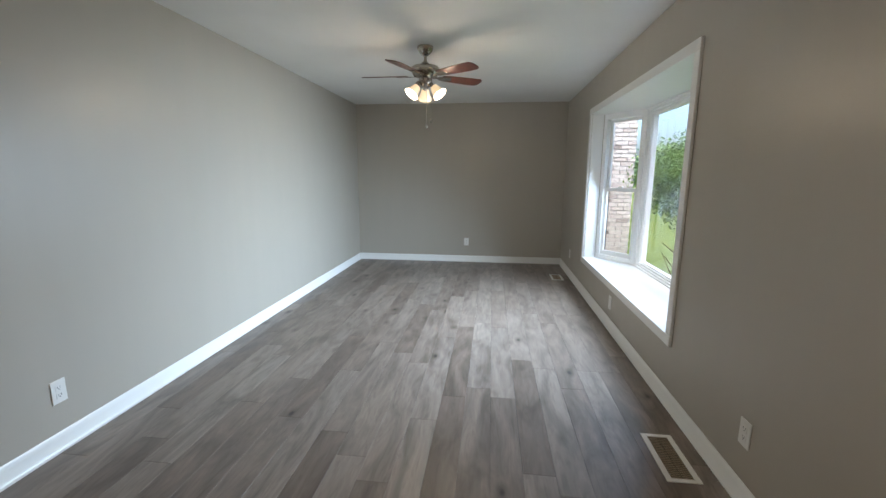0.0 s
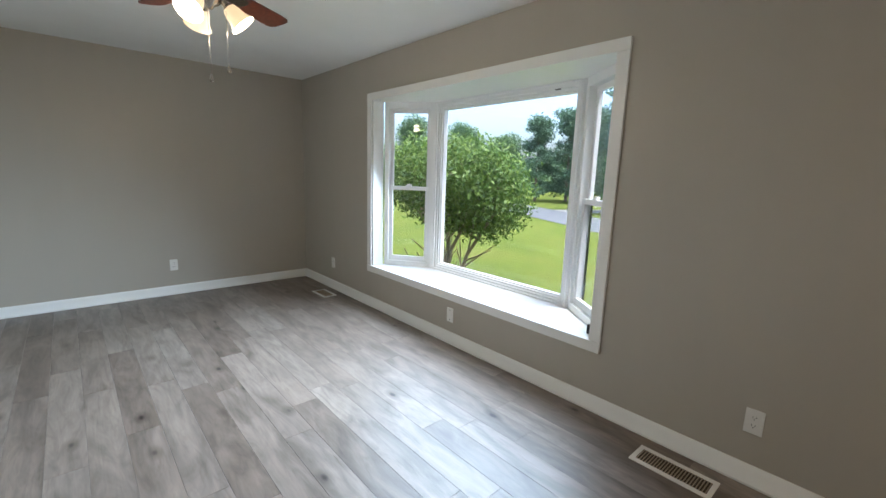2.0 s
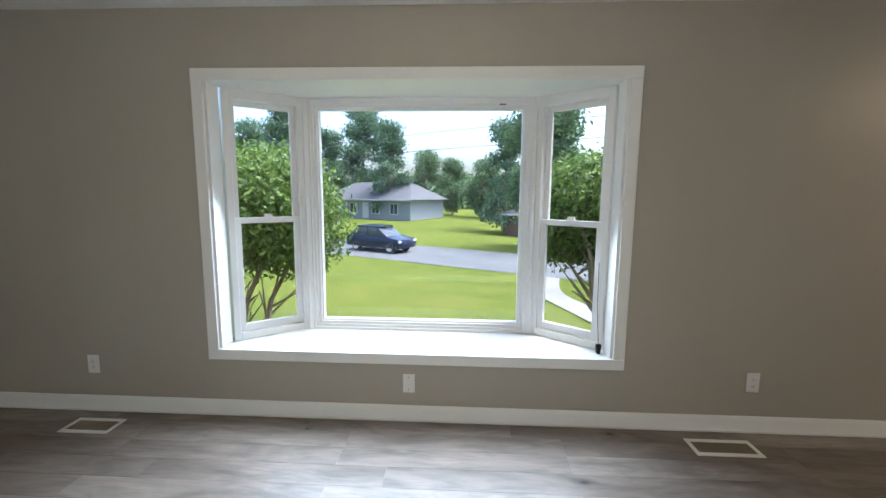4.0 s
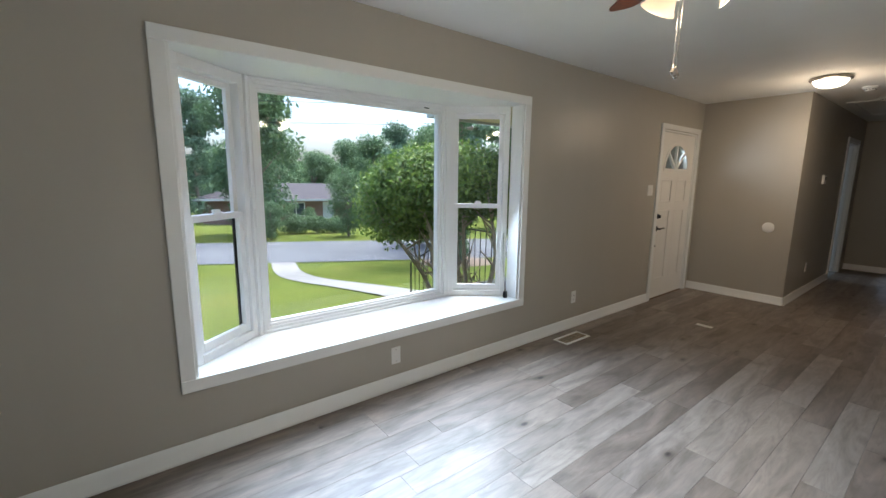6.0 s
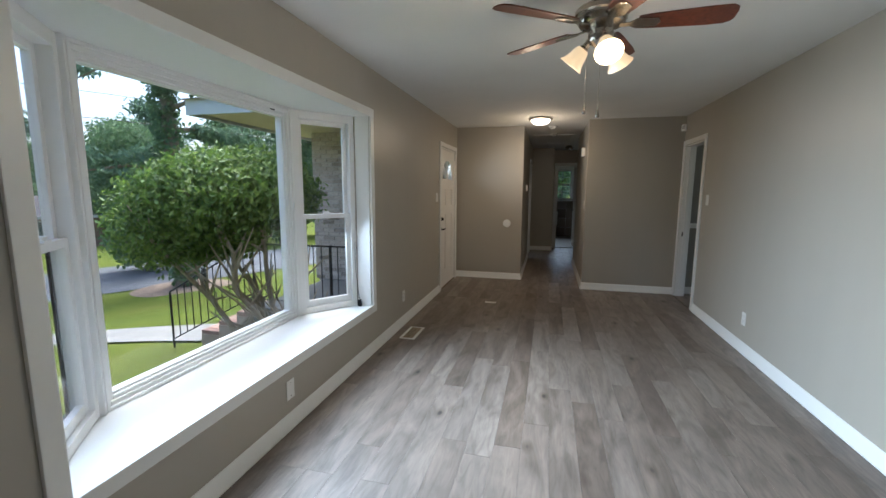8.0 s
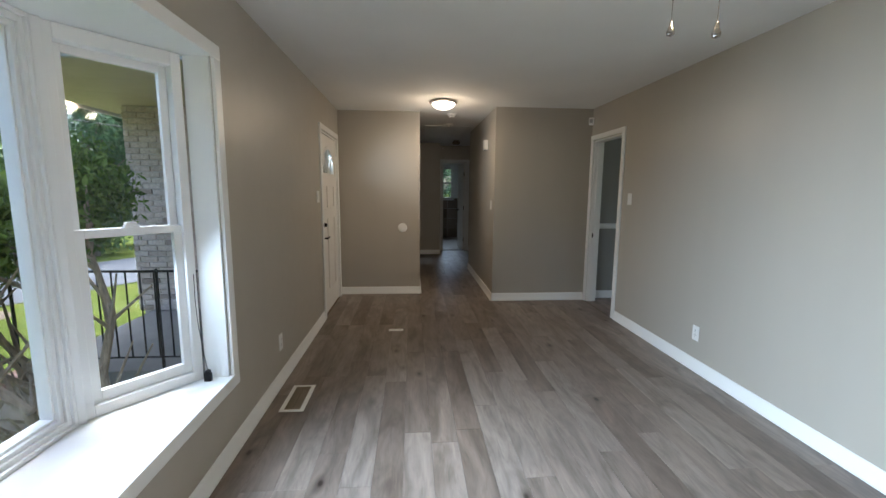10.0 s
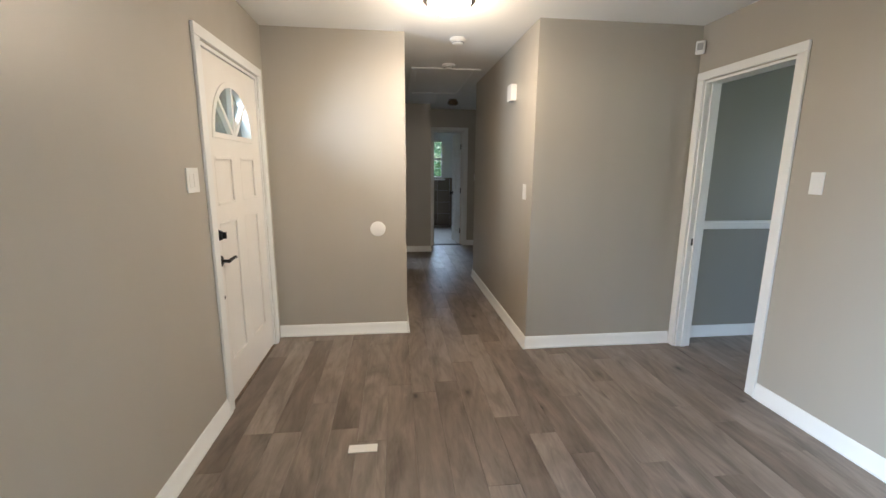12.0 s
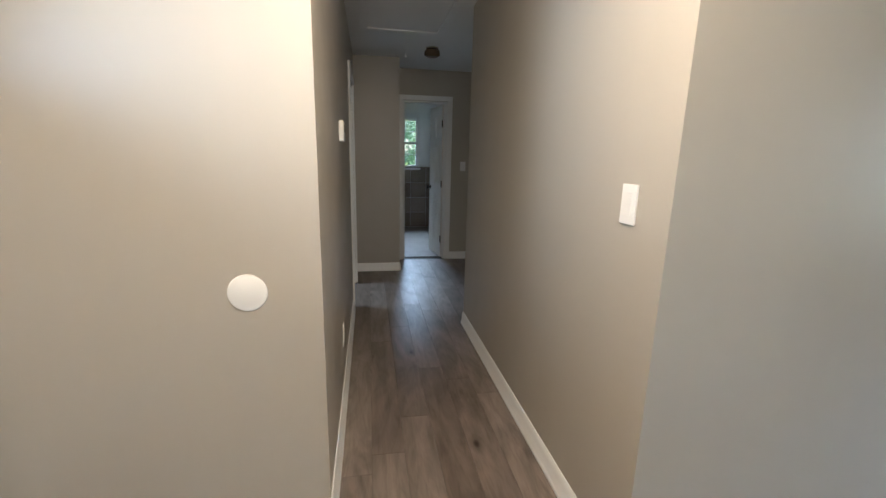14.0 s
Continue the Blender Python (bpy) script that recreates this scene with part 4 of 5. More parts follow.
for z in (0.25, 1.0, 1.78):
    bm = B()
    tube(bm, (-0.006, 0.036, z - 0.045), (-0.006, 0.036, z + 0.045), 0.007, None, 10)
    piece("hinge", bm, BLACK, bath_door)
bath_win = thing("window_2", Matrix(), "white hung bathroom window with clear panes", "window", "", "structure")
mB = Matrix(((1, 0, 0, -1.0), (0, -1, 0, -7.30), (0, 0, 1, 0), (0, 0, 0, 1)))
bm = B()
frame_ring(bm, mB @ Matrix.Translation((-0.06, 0, 0)), 0.64, 1.12, 2.12, 0.062, -0.016, -0.0005)
piece("casing", bm, TRIM, bath_win, bevel=0.003)
bm = B()
frame_ring(bm, mB, 0.52, 1.18, 2.06, 0.03, 0.0, 0.08)
box(bm, 0.03, 0.49, 0.02, 0.05, 1.60, 1.645, mB)
piece("window_frame", bm, VINYL, bath_win, bevel=0.002)
bm = B()
for z0, z1 in ((1.21, 1.60), (1.645, 2.03)):
    box(bm, 0.255, 0.27, 0.03, 0.042, z0, z1, mB)
    box(bm, 0.03, 0.49, 0.03, 0.042, (z0 + z1) / 2 - 0.007, (z0 + z1) / 2 + 0.007, mB)
piece("muntin", bm, VINYL, bath_win)
pane(0.03, 0.49, 1.21, 2.03, 0.036, mB, bath_win)
# tile wainscot: large stone-look tiles
wain = thing("tile_wainscot", Matrix(), "grey brown stone tile wainscot below the bathroom window", "tile wall", "", "structure")
TILE = brick_face("stone-look tile", (0.13, 0.105, 0.085), (0.19, 0.16, 0.135), (0.25, 0.215, 0.185))
tile_bm = B()
box(tile_bm, -0.148, 0.148, 0, 0.012, -0.148, 0.148)
soften(tile_bm, 0.003, 1)
tile_me = mesh_of("tile", tile_bm, TILE)
for i in range(4):
    for k in range(7):
        ob = new("tile", tile_me)
        ob.parent = wain
        ob.location = (-1.92 + 0.3 * k + (0.0 if i % 2 else 0.0), -7.299, 0.155 + 0.3 * i * 0.96)
        ob.scale = (1, 1, 0.96)
bm = B()
box(bm, -2.08, 0.08, -7.30, -7.284, 1.158, 1.178)
piece("tile_cap", bm, TILE, wain)
bm = B()
box(bm, -2.08, 0.08, -7.30, -4.72, -0.003, 0.006)
solid("floor_bathroom", bm, plain("pale stone floor tile", (0.21, 0.195, 0.175), 0.3, vary=0.25, scale=2.5), "pale stone-look bathroom floor", "floor", "structure")
tub = thing("bathtub", pose(-1.70, -6.1, 0.006), "white bathtub along the bathroom wall", "bathtub")
bm = B()
box(bm, -0.38, 0.38, -1.18, 0.6, 0, 0.46)
piece("apron", bm, PLASTIC, tub, bevel=0.02)
bm = B()
box(bm, -0.38, -0.36, -1.18, 0.6, 0.46, 2.0)
box(bm, -0.36, 0.38, -1.185, -1.165, 0.46, 1.75)
piece("surround", bm, PLASTIC, tub, "white shower surround", bevel=0.004)
toilet = thing("toilet", pose(-0.42, -7.0, 0.006), "white ceramic toilet below the bathroom window", "toilet")
bm = B()
lathe(bm, Matrix.Translation((0, 0.12, 0)) @ Matrix.Diagonal((1, 1.3, 1, 1)), [(0, 0), (0.12, 0), (0.11, 0.12), (0.13, 0.24), (0.18, 0.36), (0.185, 0.39), (0, 0.39)], 24)
piece("bowl", bm, PLASTIC, toilet, smooth=True)
bm = B()
lathe(bm, Matrix.Translation((0, 0.12, 0)) @ Matrix.Diagonal((1, 1.3, 1, 1)), [(0, 0.39), (0.19, 0.39), (0.192, 0.41), (0.17, 0.425), (0, 0.428)], 24)
piece("seat_lid", bm, PLASTIC, toilet, smooth=True)
bm = B()
box(bm, -0.2, 0.2, -0.26, -0.08, 0.39, 0.75)
piece("tank", bm, PLASTIC, toilet, bevel=0.015)
bm = B()
box(bm, -0.21, 0.21, -0.27, -0.07, 0.75, 0.785)
piece("tank_lid", bm, PLASTIC, toilet, bevel=0.008)


# ---- outdoors: ground, road, walk ----
RO, RU, RN = Vector((14.1, -5.0)), Vector((0.463, 0.886)), Vector((0.886, -0.463))


def road_d(x, y):
    return (Vector((x, y)) - RO).dot(RN)


def ground_z(x, y):
    d = road_d(x, y)
    f = min(1.0, max(0.0, (d + 12.8) / 12.8))
    g = min(1.0, max(0.0, ((Vector((x, y)) - RO).dot(RU) - 12.0) / 18.0))
    slope = -0.045 + 0.060 * g * g * (3 - 2 * g)
    return -0.80 - 1.45 * f * f * (3 - 2 * f) + (slope * (min(d, 40) - 7) if d > 7 else 0.0)


def road_pt(u, d):
    p = RO + RU * u + RN * d
    return p.x, p.y


bm = B()
us = [-900, -300, -120, -60] + list(range(-40, 61, 4)) + [80, 140, 300, 900]
ds = [-900, -300, -100, -40] + [-24 + 1.5 * k for k in range(22)] + [12, 18, 30, 60, 140, 400, 1400]
grid = [[bm.verts.new((*road_pt(u, d), ground_z(*road_pt(u, d)))) for d in ds] for u in us]
for a, b in zip(grid, grid[1:]):
    for k in range(len(ds) - 1):
        bm.faces.new((a[k], a[k + 1], b[k + 1], b[k]))
solid("ground", bm, LAWN, "bright green lawn sloping down to the road", "lawn", "structure", smooth=True)


def strip(name, a, b, ca, cb, lift, material, label, category):
    """A thin slab between u = a..b and d = ca..cb of the road's axes."""
    bm = B()
    n = 40
    rows = []
    for k in range(n + 1):
        u = a + (b - a) * k / n
        rows.append([bm.verts.new((*road_pt(u, d), ground_z(*road_pt(u, d)) + lift)) for d in (ca, (ca + cb) / 2, cb)])
    for p, q in zip(rows, rows[1:]):
        for k in range(2):
            bm.faces.new((p[k], p[k + 1], q[k + 1], q[k]))
    return solid(name, bm, material, label, category, "structure")


strip("road", -300, 300, 0.3, 6.5, 0.03, ASPHALT, "pale grey asphalt street across the lawn", "road")
strip("drive_1", 37, 41, 6.5, 20, 0.02, CONCRETE, "pale concrete driveway across the street", "driveway")
bm = B()
rows = []
for k in range(16):
    x = 4.7 + 12.6 * k / 15
    y = 0.80 + 0.35 * math.sin(math.pi * k / 15) - 0.8 * (k / 15) ** 3
    rows.append([bm.verts.new((x, y + o, ground_z(x, y + o) + 0.025)) for o in (-0.5, 0.5)])
for p, q in zip(rows, rows[1:]):
    bm.faces.new((p[0], q[0], q[1], p[1]))
solid("walkway", bm, CONCRETE, "pale concrete garden walk from the steps to the street", "path", "structure")

# ---- porch ----
PZ, PY0, PY1, PX1 = -0.17, -0.485, 1.50, 3.55
bm = B()
box(bm, EX + 0.13, PX1, PY0, PY1, -1.0, PZ)
solid("porch", bm, CONCRETE, "raised concrete porch before the front door", "porch", "structure", bevel=0.01)
bm = B()
box(bm, EX + 0.12, 4.15, -1.0, 1.68, 2.40, 2.43)
solid("porch_soffit", bm, SOFFIT, "cream painted porch soffit", "soffit", "structure")
bm = B()
box(bm, EX + 0.12, 4.19, 1.68, 1.73, 2.36, 2.56)
box(bm, 4.15, 4.19, -6.0, 1.68, 2.36, 2.56)
box(bm, EX + 0.131, EX + 0.30, 1.73, 8.19, 2.40, 2.43)
box(bm, EX + 0.30, EX + 0.34, 1.73, 8.19, 2.38, 2.56)
solid("fascia", bm, FASCIA, "white fascia board along the eaves", "fascia", "structure")
bm = B()
v = [bm.verts.new(p) for p in ((4.25, -6.2, 2.55), (4.25, 1.79, 2.55), (EX + 0.38, 1.79, 2.55), (EX + 0.38, 9.0, 2.55), (-6.0, 9.0, 2.55), (-6.0, -8.0, 2.55), (4.25, -8.0, 2.55), (-1.5, 5.5, 4.1), (-1.5, -4.5, 4.1), (2.2, -1.0, 3.3))]
for f in ((0, 1, 9), (1, 2, 9), (2, 7, 9), (2, 3, 7), (3, 4, 7), (4, 5, 8, 7), (5, 6, 8), (6, 0, 9, 8), (7, 8, 9)):
    bm.faces.new([v[k] for k in f])
solid("roof", bm, SHINGLE, "grey shingle hip roof", "roof", "structure")


def brick_wall(parent, x0, x1, y, out, z0, z1, material, depth=0.02):
    """Bricks in running bond on a face that looks along y; shared meshes, ends cut."""
    bl, bh, j = 0.203, 0.060, 0.011
    full, cut = {}, 0
    row, z = 0, z0
    while z + bh <= z1 + 0.001:
        x = x0 - (0.107 if row % 2 else 0.0)
        while x < x1 - 0.02:
            a, b = max(x, x0), min(x + bl, x1)
            if b - a > 0.03:
                key = round(b - a, 3)
                if key not in full:
                    bm = B()
                    box(bm, -key / 2, key / 2, -depth, depth, 0, bh)
                    soften(bm, 0.004, 1)
                    full[key] = mesh_of("brick", bm, material)
                ob = new("brick", full[key])
                ob.parent = parent
                ob.location = ((a + b) / 2, y + out * random.uniform(-0.003, 0.004), z)
                ob.rotation_euler = (0, random.uniform(-0.006, 0.006), 0)
            x += bl + j
        row += 1
        z += bh + j


bm = B()
box(bm, EX + 0.14, 3.70, -0.484, -0.40, -0.16, 2.40)
box(bm, 3.625, 3.70, -6.0, -0.484, -1.0, 2.40)
wing = solid("wall_porch_brick", bm, MORTAR, "pale weathered brick wall at the end of the porch", "brick wall", "structure")
brick_wall(wing, 2.25, 3.70, -0.40, 1, PZ + 0.01, 2.40, BRICK)
bm = B()
box(bm, EX + 0.13, 2.52, 8.2, 8.5, -1.0, 2.6)
wing2 = solid("wall_side_brick", bm, MORTAR, "pale weathered brick wall beside the bay window", "brick wall", "structure")
brick_wall(wing2, EX + 0.5, 2.52, 8.195, -1, -0.6, 2.55, BRICK)

# steps with brick edges
steps = thing("steps", Matrix(), "brick-edged concrete steps from the porch to the walk", "steps", "", "structure")
for k in range(3):
    x0, x1, z = PX1 + 0.31 * k, PX1 + 0.31 * (k + 1), PZ - 0.16 * (k + 1)
    bm = B()
    box(bm, PX1 if k == 0 else x0, x1, 0.25, 1.47, -1.0, z)
    step = piece("step", bm, STEP, steps, bevel=0.008)
    bb = B()
    box(bb, -0.15, 0.15, -0.05, 0.05, 0, 0.06)
    soften(bb, 0.004, 1)
    me = mesh_of("brick", bb, RED_BRICK)
    for q in range(6):
        ob = new("brick", me)
        ob.parent = step
        ob.location = ((x0 + x1) / 2, 1.47 - 0.055 - q * 0.0, z) if q == 0 else ((x0 + x1) / 2, 1.415 - 0.108 * q, z)

# iron railing
rail = thing("iron_railing", Matrix(), "black wrought iron railing beside the steps and porch", "railing")


def bar(a, b, r, nm):
    bm = B()
    tube(bm, a, b, r, None, 6)
    return piece(nm, bm, IRON, rail)


RY = 1.49
for x in (EX + 0.2, 2.35, PX1 - 0.03):
    bar((x, RY, PZ), (x, RY, PZ + 0.9), 0.013, "post")
bar((EX + 0.2, RY, PZ + 0.88), (PX1, RY, PZ + 0.88), 0.011, "top_rail")
bar((EX + 0.2, RY, PZ + 0.12), (PX1, RY, PZ + 0.12), 0.008, "bottom_rail")
for k in range(1, 19):
    x = EX + 0.2 + (PX1 - 0.03 - EX - 0.2) * k / 19
    bar((x, RY, PZ + 0.12), (x, RY, PZ + 0.88), 0.007, "baluster")
SX, SZ = 4.88, -0.03
bar((SX, 1.56, -0.86), (SX, 1.56, SZ), 0.016, "post")
bar((PX1, RY, PZ + 0.88), (SX, 1.56, SZ), 0.012, "top_rail")
bar((PX1, RY, PZ + 0.14), (SX, 1.56, SZ - 0.70), 0.009, "bottom_rail")
for k in range(1, 11):
    f = k / 11
    x, y = PX1 + (SX - PX1) * f, RY + (1.56 - RY) * f
    bar((x, y, PZ + 0.14 + (SZ - 0.70 - PZ - 0.14) * f), (x, y, PZ + 0.88 + (SZ - PZ - 0.88) * f), 0.007, "baluster")
bm = B()
for k in range(4):
    for a in range(4):
        mr = Matrix.Translation((4.30, 1.535, 0.09 + 0.075 * k)) @ Matrix.Rotation(radians(45 + 90 * a), 4, 'Y')
        bmesh.ops.create_icosphere(bm, subdivisions=1, radius=0.03, matrix=mr @ Matrix.Translation((0.026, 0, 0)) @ Matrix.Diagonal((1, 0.25, 0.6, 1)))
piece("ornament", bm, IRON, rail, "cast iron leaf ornament")


# ---- plants ----
def leaf_mass(name, blobs, count, size, material, parent, seed, shell=0.55, droop=0.3):
    """Many small folded leaves through a set of ellipsoids (x, y, z, rx, ry, rz), thicker near their skins."""
    rng = np.random.default_rng(seed)
    vol = np.array([b[3] * b[4] * b[5] for b in blobs]) ** 0.75
    which = rng.choice(len(blobs), count, p=vol / vol.sum())
    bl = np.array(blobs, float)[which]
    d = rng.normal(size=(count, 3))
    d /= np.linalg.norm(d, axis=1)[:, None]
    r = shell + (1 - shell) * rng.random(count) ** 0.6
    r = r * (1 + 0.10 * rng.normal(size=count))
    c = bl[:, :3] + d * r[:, None] * bl[:, 3:]
    n = d + 0.75 * rng.normal(size=(count, 3)) + np.array([0, 0, 0.35])
    n /= np.linalg.norm(n, axis=1)[:, None]
    t = np.cross(n, rng.normal(size=(count, 3)))
    t[:, 2] -= droop
    t /= np.linalg.norm(t, axis=1)[:, None]
    b = np.cross(n, t)
    L = size * (0.6 + 0.8 * rng.random(count))[:, None]
    Wd = L * 0.42
    fold = n * L * 0.10
    verts = np.stack([c - t * L, c + b * Wd + fold, c + t * L, c - b * Wd + fold], axis=1).reshape(-1, 3)
    k = np.arange(count)[:, None] * 4
    tris = np.concatenate([k + np.array([[0, 1, 2]]), k + np.array([[0, 2, 3]])])
    me = bpy.data.meshes.new(name)
    me.from_pydata(verts.tolist(), [], tris.tolist())
    me.materials.append(material)
    ob = new(name, me)
    ob.parent = parent
    return ob


def limbs(name, root, ends, r, material, parent, seed, twigs=3):
    """A tapered, bent set of stems from root to each end, with side twigs."""
    rng = random.Random(seed)
    bm = B()
    for e in ends:
        a, e = Vector(root) + Vector((rng.uniform(-r, r), rng.uniform(-r, r), 0)), Vector(e)
        pts = [a]
        for k in range(1, 6):
            f = k / 5
            p = a.lerp(e, f) + Vector((rng.uniform(-1, 1), rng.uniform(-1, 1), rng.uniform(-0.4, 0.4))) * (0.08 * (e - a).length * (1 - f * 0.5) * (f > 0 and f < 1))
            pts.append(p)
        for k, (p, q) in enumerate(zip(pts, pts[1:])):
            tube(bm, p, q, r * (1 - 0.15 * k), r * (1 - 0.15 * (k + 1)), 8)
            if k >= 1:
                for _ in range(twigs):
                    w = q + Vector((rng.uniform(-1, 1), rng.uniform(-1, 1), rng.uniform(-0.1, 1))) * 0.17 * (e - a).length
                    tube(bm, p.lerp(q, rng.random()), w, r * 0.34, r * 0.12, 5)
    return piece(name, bm, material, parent, smooth=True)


def shrub(base, crown, blobs, ends, leaves, seed, label):
    x, y = base
    z = ground_z(x, y)
    ob = thing("shrub", pose(x, y, z), label, "shrub")
    limbs("trunk", (0, 0, -0.05), [(ex - x, ey - y, ez - z) for ex, ey, ez in ends], 0.048, SHRUB_BARK, ob, seed, 4)
    leaf_mass("crown", [((bx - x), (by - y), (bz - z), a, b, c) for bx, by, bz, a, b, c in blobs], leaves, 0.033, LEAF, ob, seed)
    return ob


shrub((2.62, 1.92), None, [(3.33, 2.33, 1.31, 0.82, 0.73, 0.53), (3.03, 2.03, 1.44, 0.69, 0.65, 0.45), (3.63, 2.59, 1.09, 0.6, 0.6, 0.53), (2.81, 1.81, 1.35, 0.52, 0.43, 0.43), (3.54, 2.11, 0.92, 0.6, 0.56, 0.36), (3.2, 2.72, 1.35, 0.52, 0.47, 0.43), (3.25, 2.2, 1.53, 0.6, 0.55, 0.36)],
      [(3.3, 2.5, 1.1), (3.7, 2.8, 0.9), (2.9, 2.0, 1.3), (2.5, 1.9, 1.4), (3.4, 2.0, 0.8), (3.0, 2.7, 1.2)], 40000, 11, "large rounded evergreen shrub with bare pale stems by the steps")
shrub((2.85, 6.35), None, [(3.05, 6.1, 1.25, 0.95, 0.95, 0.66), (3.25, 5.75, 1.05, 0.65, 0.6, 0.6), (2.75, 6.5, 1.35, 0.75, 0.7, 0.55), (3.35, 6.4, 0.95, 0.65, 0.7, 0.5), (2.85, 5.75, 1.4, 0.6, 0.5, 0.45)],
      [(3.1, 6.0, 1.1), (3.4, 5.7, 0.9), (2.7, 6.5, 1.3), (2.6, 6.0, 1.2), (3.4, 6.5, 0.8)], 25000, 23, "large rounded evergreen shrub on bare stems beside the bay window")


def tree(name, x, y, height, kind, seed, label, count=4200):
    z = ground_z(x, y)
    ob = thing(name, pose(x, y, z), label, "tree", "trees across the street")
    rng = random.Random(seed)
    bm = B()
    r = 0.018 * height
    pts = [Vector((0, 0, -0.1))]
    for k in range(1, 7):
        pts.append(Vector((rng.uniform(-0.12, 0.12) * k * 0.3, rng.uniform(-0.12, 0.12) * k * 0.3, height * 0.92 * k / 6)))
    for k, (p, q) in enumerate(zip(pts, pts[1:])):
        tube(bm, p, q, r * (1 - 0.15 * k), r * (1 - 0.15 * (k + 1)), 8)
    blobs = []
    if kind == "pine":
        for k in range(26):
            f = 0.14 + 0.84 * k / 25
            a = rng.uniform(0, 6.28)
            reach = height * 0.20 * (1.15 - f) * rng.uniform(0.6, 1.35) + 0.3
            c = Vector((math.cos(a) * reach, math.sin(a) * reach, height * f))
            tube(bm, Vector((0, 0, height * f - 0.2)), c, r * 0.35, r * 0.1, 5)
            s = height * 0.10 * rng.uniform(0.8, 1.3)
            blobs.append((c.x, c.y, c.z, s * 1.25, s * 1.25, s * 0.7))
        size, mat, shell = 0.017 * height, PINE_LEAF, 0.1
    else:
        for k in range(22):
            a, f = rng.uniform(0, 6.28), 0.12 + 0.78 * (k + rng.random()) / 22
            reach = height * 0.24 * math.sin(math.pi * min(1, (f - 0.12) / 0.86)) * rng.uniform(0.5, 1.1)
            c = Vector((math.cos(a) * reach, math.sin(a) * reach, height * f))
            tube(bm, Vector((0, 0, height * f * 0.6)), c, r * 0.4, r * 0.12, 5)
            s = height * 0.15 * rng.uniform(0.75, 1.25)
            blobs.append((c.x, c.y, c.z, s, s, s * 0.8))
        size, mat, shell = 0.016 * height, FAR_LEAF, 0.35
    piece("trunk", bm, BARK, ob, smooth=True)
    leaf_mass("crown", blobs, count, size, mat, ob, seed, shell)
    return ob


def at_az(az, dist):
    return dist * math.cos(radians(az)) - 0.8, dist * math.sin(radians(az)) + 4.5


# a few kinds of tree, then copies
pine_a = tree("pine_tree", *at_az(22.5, 46), 12.5, "pine", 31, "tall green pine tree with a dense crown", 9000)
pine_b = tree("pine_tree", *at_az(30, 62), 12.5, "pine", 32, "tall thin pine tree beyond the street", 9000)
broad_a = tree("broadleaf_tree", *at_az(-12, 30), 11, "broad", 33, "tall leafy green tree beyond the street", 15000)
broad_b = tree("broadleaf_tree", 24.2, -6.4, 4.6, "broad", 34, "small round leafy tree in the opposite yard", 8000)
rng = random.Random(77)


def again(src, az, dist, scale):
    x, y = at_az(az, dist)
    src_z = ground_z(x, y)
    ob = copy_thing(src, pose(x, y, src_z, 0, 0, rng.uniform(0, 360)))
    ob.scale = (scale, scale, scale * rng.uniform(0.9, 1.1))
    return ob


for az, dist, s, src in ((26.5, 58, 1.0, pine_a), (34, 60, 0.85, pine_b), (38, 52, 0.8, broad_a), (44, 45, 0.8, broad_a), (17.5, 66, 0.95, pine_b), (13, 70, 1.3, pine_a), (9.5, 56, 0.9, pine_b),
                         (5, 70, 0.9, broad_a), (1, 64, 0.75, broad_a), (-3, 60, 0.8, broad_a), (-6.5, 44, 0.85, pine_b), (-16, 52, 0.9, broad_a), (-20, 56, 0.85, broad_a), (-24, 60, 0.95, broad_a),
                         (-28, 52, 0.9, broad_a), (-31, 58, 0.9, pine_b), (-36, 40, 0.85, broad_a), (-40, 46, 0.9, pine_a), (-46, 34, 0.9, broad_a), (-52, 30, 0.85, broad_a), (-57, 36, 0.9, pine_a),
                         (20, 75, 0.9, broad_a), (24.5, 70, 0.9, broad_a), (29, 78, 1.0, broad_a), (50, 50, 0.8, broad_a), (58, 46, 0.8, pine_a), (-36, 22, 0.62, broad_a), (-13.5, 26, 0.5, broad_b), (-16.5, 33, 0.5, broad_b), (-19, 34, 0.45, broad_b), (27.5, 50, 0.6, broad_b), (17, 47, 0.5, broad_b)):
    again(src, az, dist, s)

# low bushes before the brick house
def bush(x, y, w, h, seed):
    z = ground_z(x, y)
    ob = thing("bush", pose(x, y, z), "low rounded green garden bush across the street", "bush", "bushes across the street")
    rb = random.Random(seed)
    lumps = [(rb.uniform(-0.22, 0.22) * w, rb.uniform(-0.22, 0.22) * w, h * rb.uniform(0.35, 0.62), w * 0.34, w * 0.34, h * 0.40) for _ in range(7)]
    limbs("stems", (0, 0, -0.05), [(a * 0.8, b * 0.8, c) for a, b, c, _, _, _ in lumps[:5]], 0.03, BARK, ob, seed, 2)
    leaf_mass("crown", lumps, 3200, 0.075, FAR_LEAF, ob, seed, 0.45)


for x, y, w, h, seed in ((24.7, -0.7, 2.6, 1.8, 61), (28.3, -4.3, 2.0, 1.4, 62), (27.9, -5.7, 1.7, 1.3, 63), (27.6, -6.9, 1.8, 1.2, 64)):
    bush(x, y, w, h, seed)

# trees behind the house
for x, y, s, src in ((-4.5, -26, 0.8, broad_a), (0.4, -34, 0.8, broad_a), (-1.6, -40, 0.9, pine_a), (5.0, -30, 0.9, broad_a), (-10, -30, 0.9, broad_a)):
    copy_thing(src, pose(x, y, ground_z(x, y), 0, 0, rng.uniform(0, 360))).scale = (s, s, s)

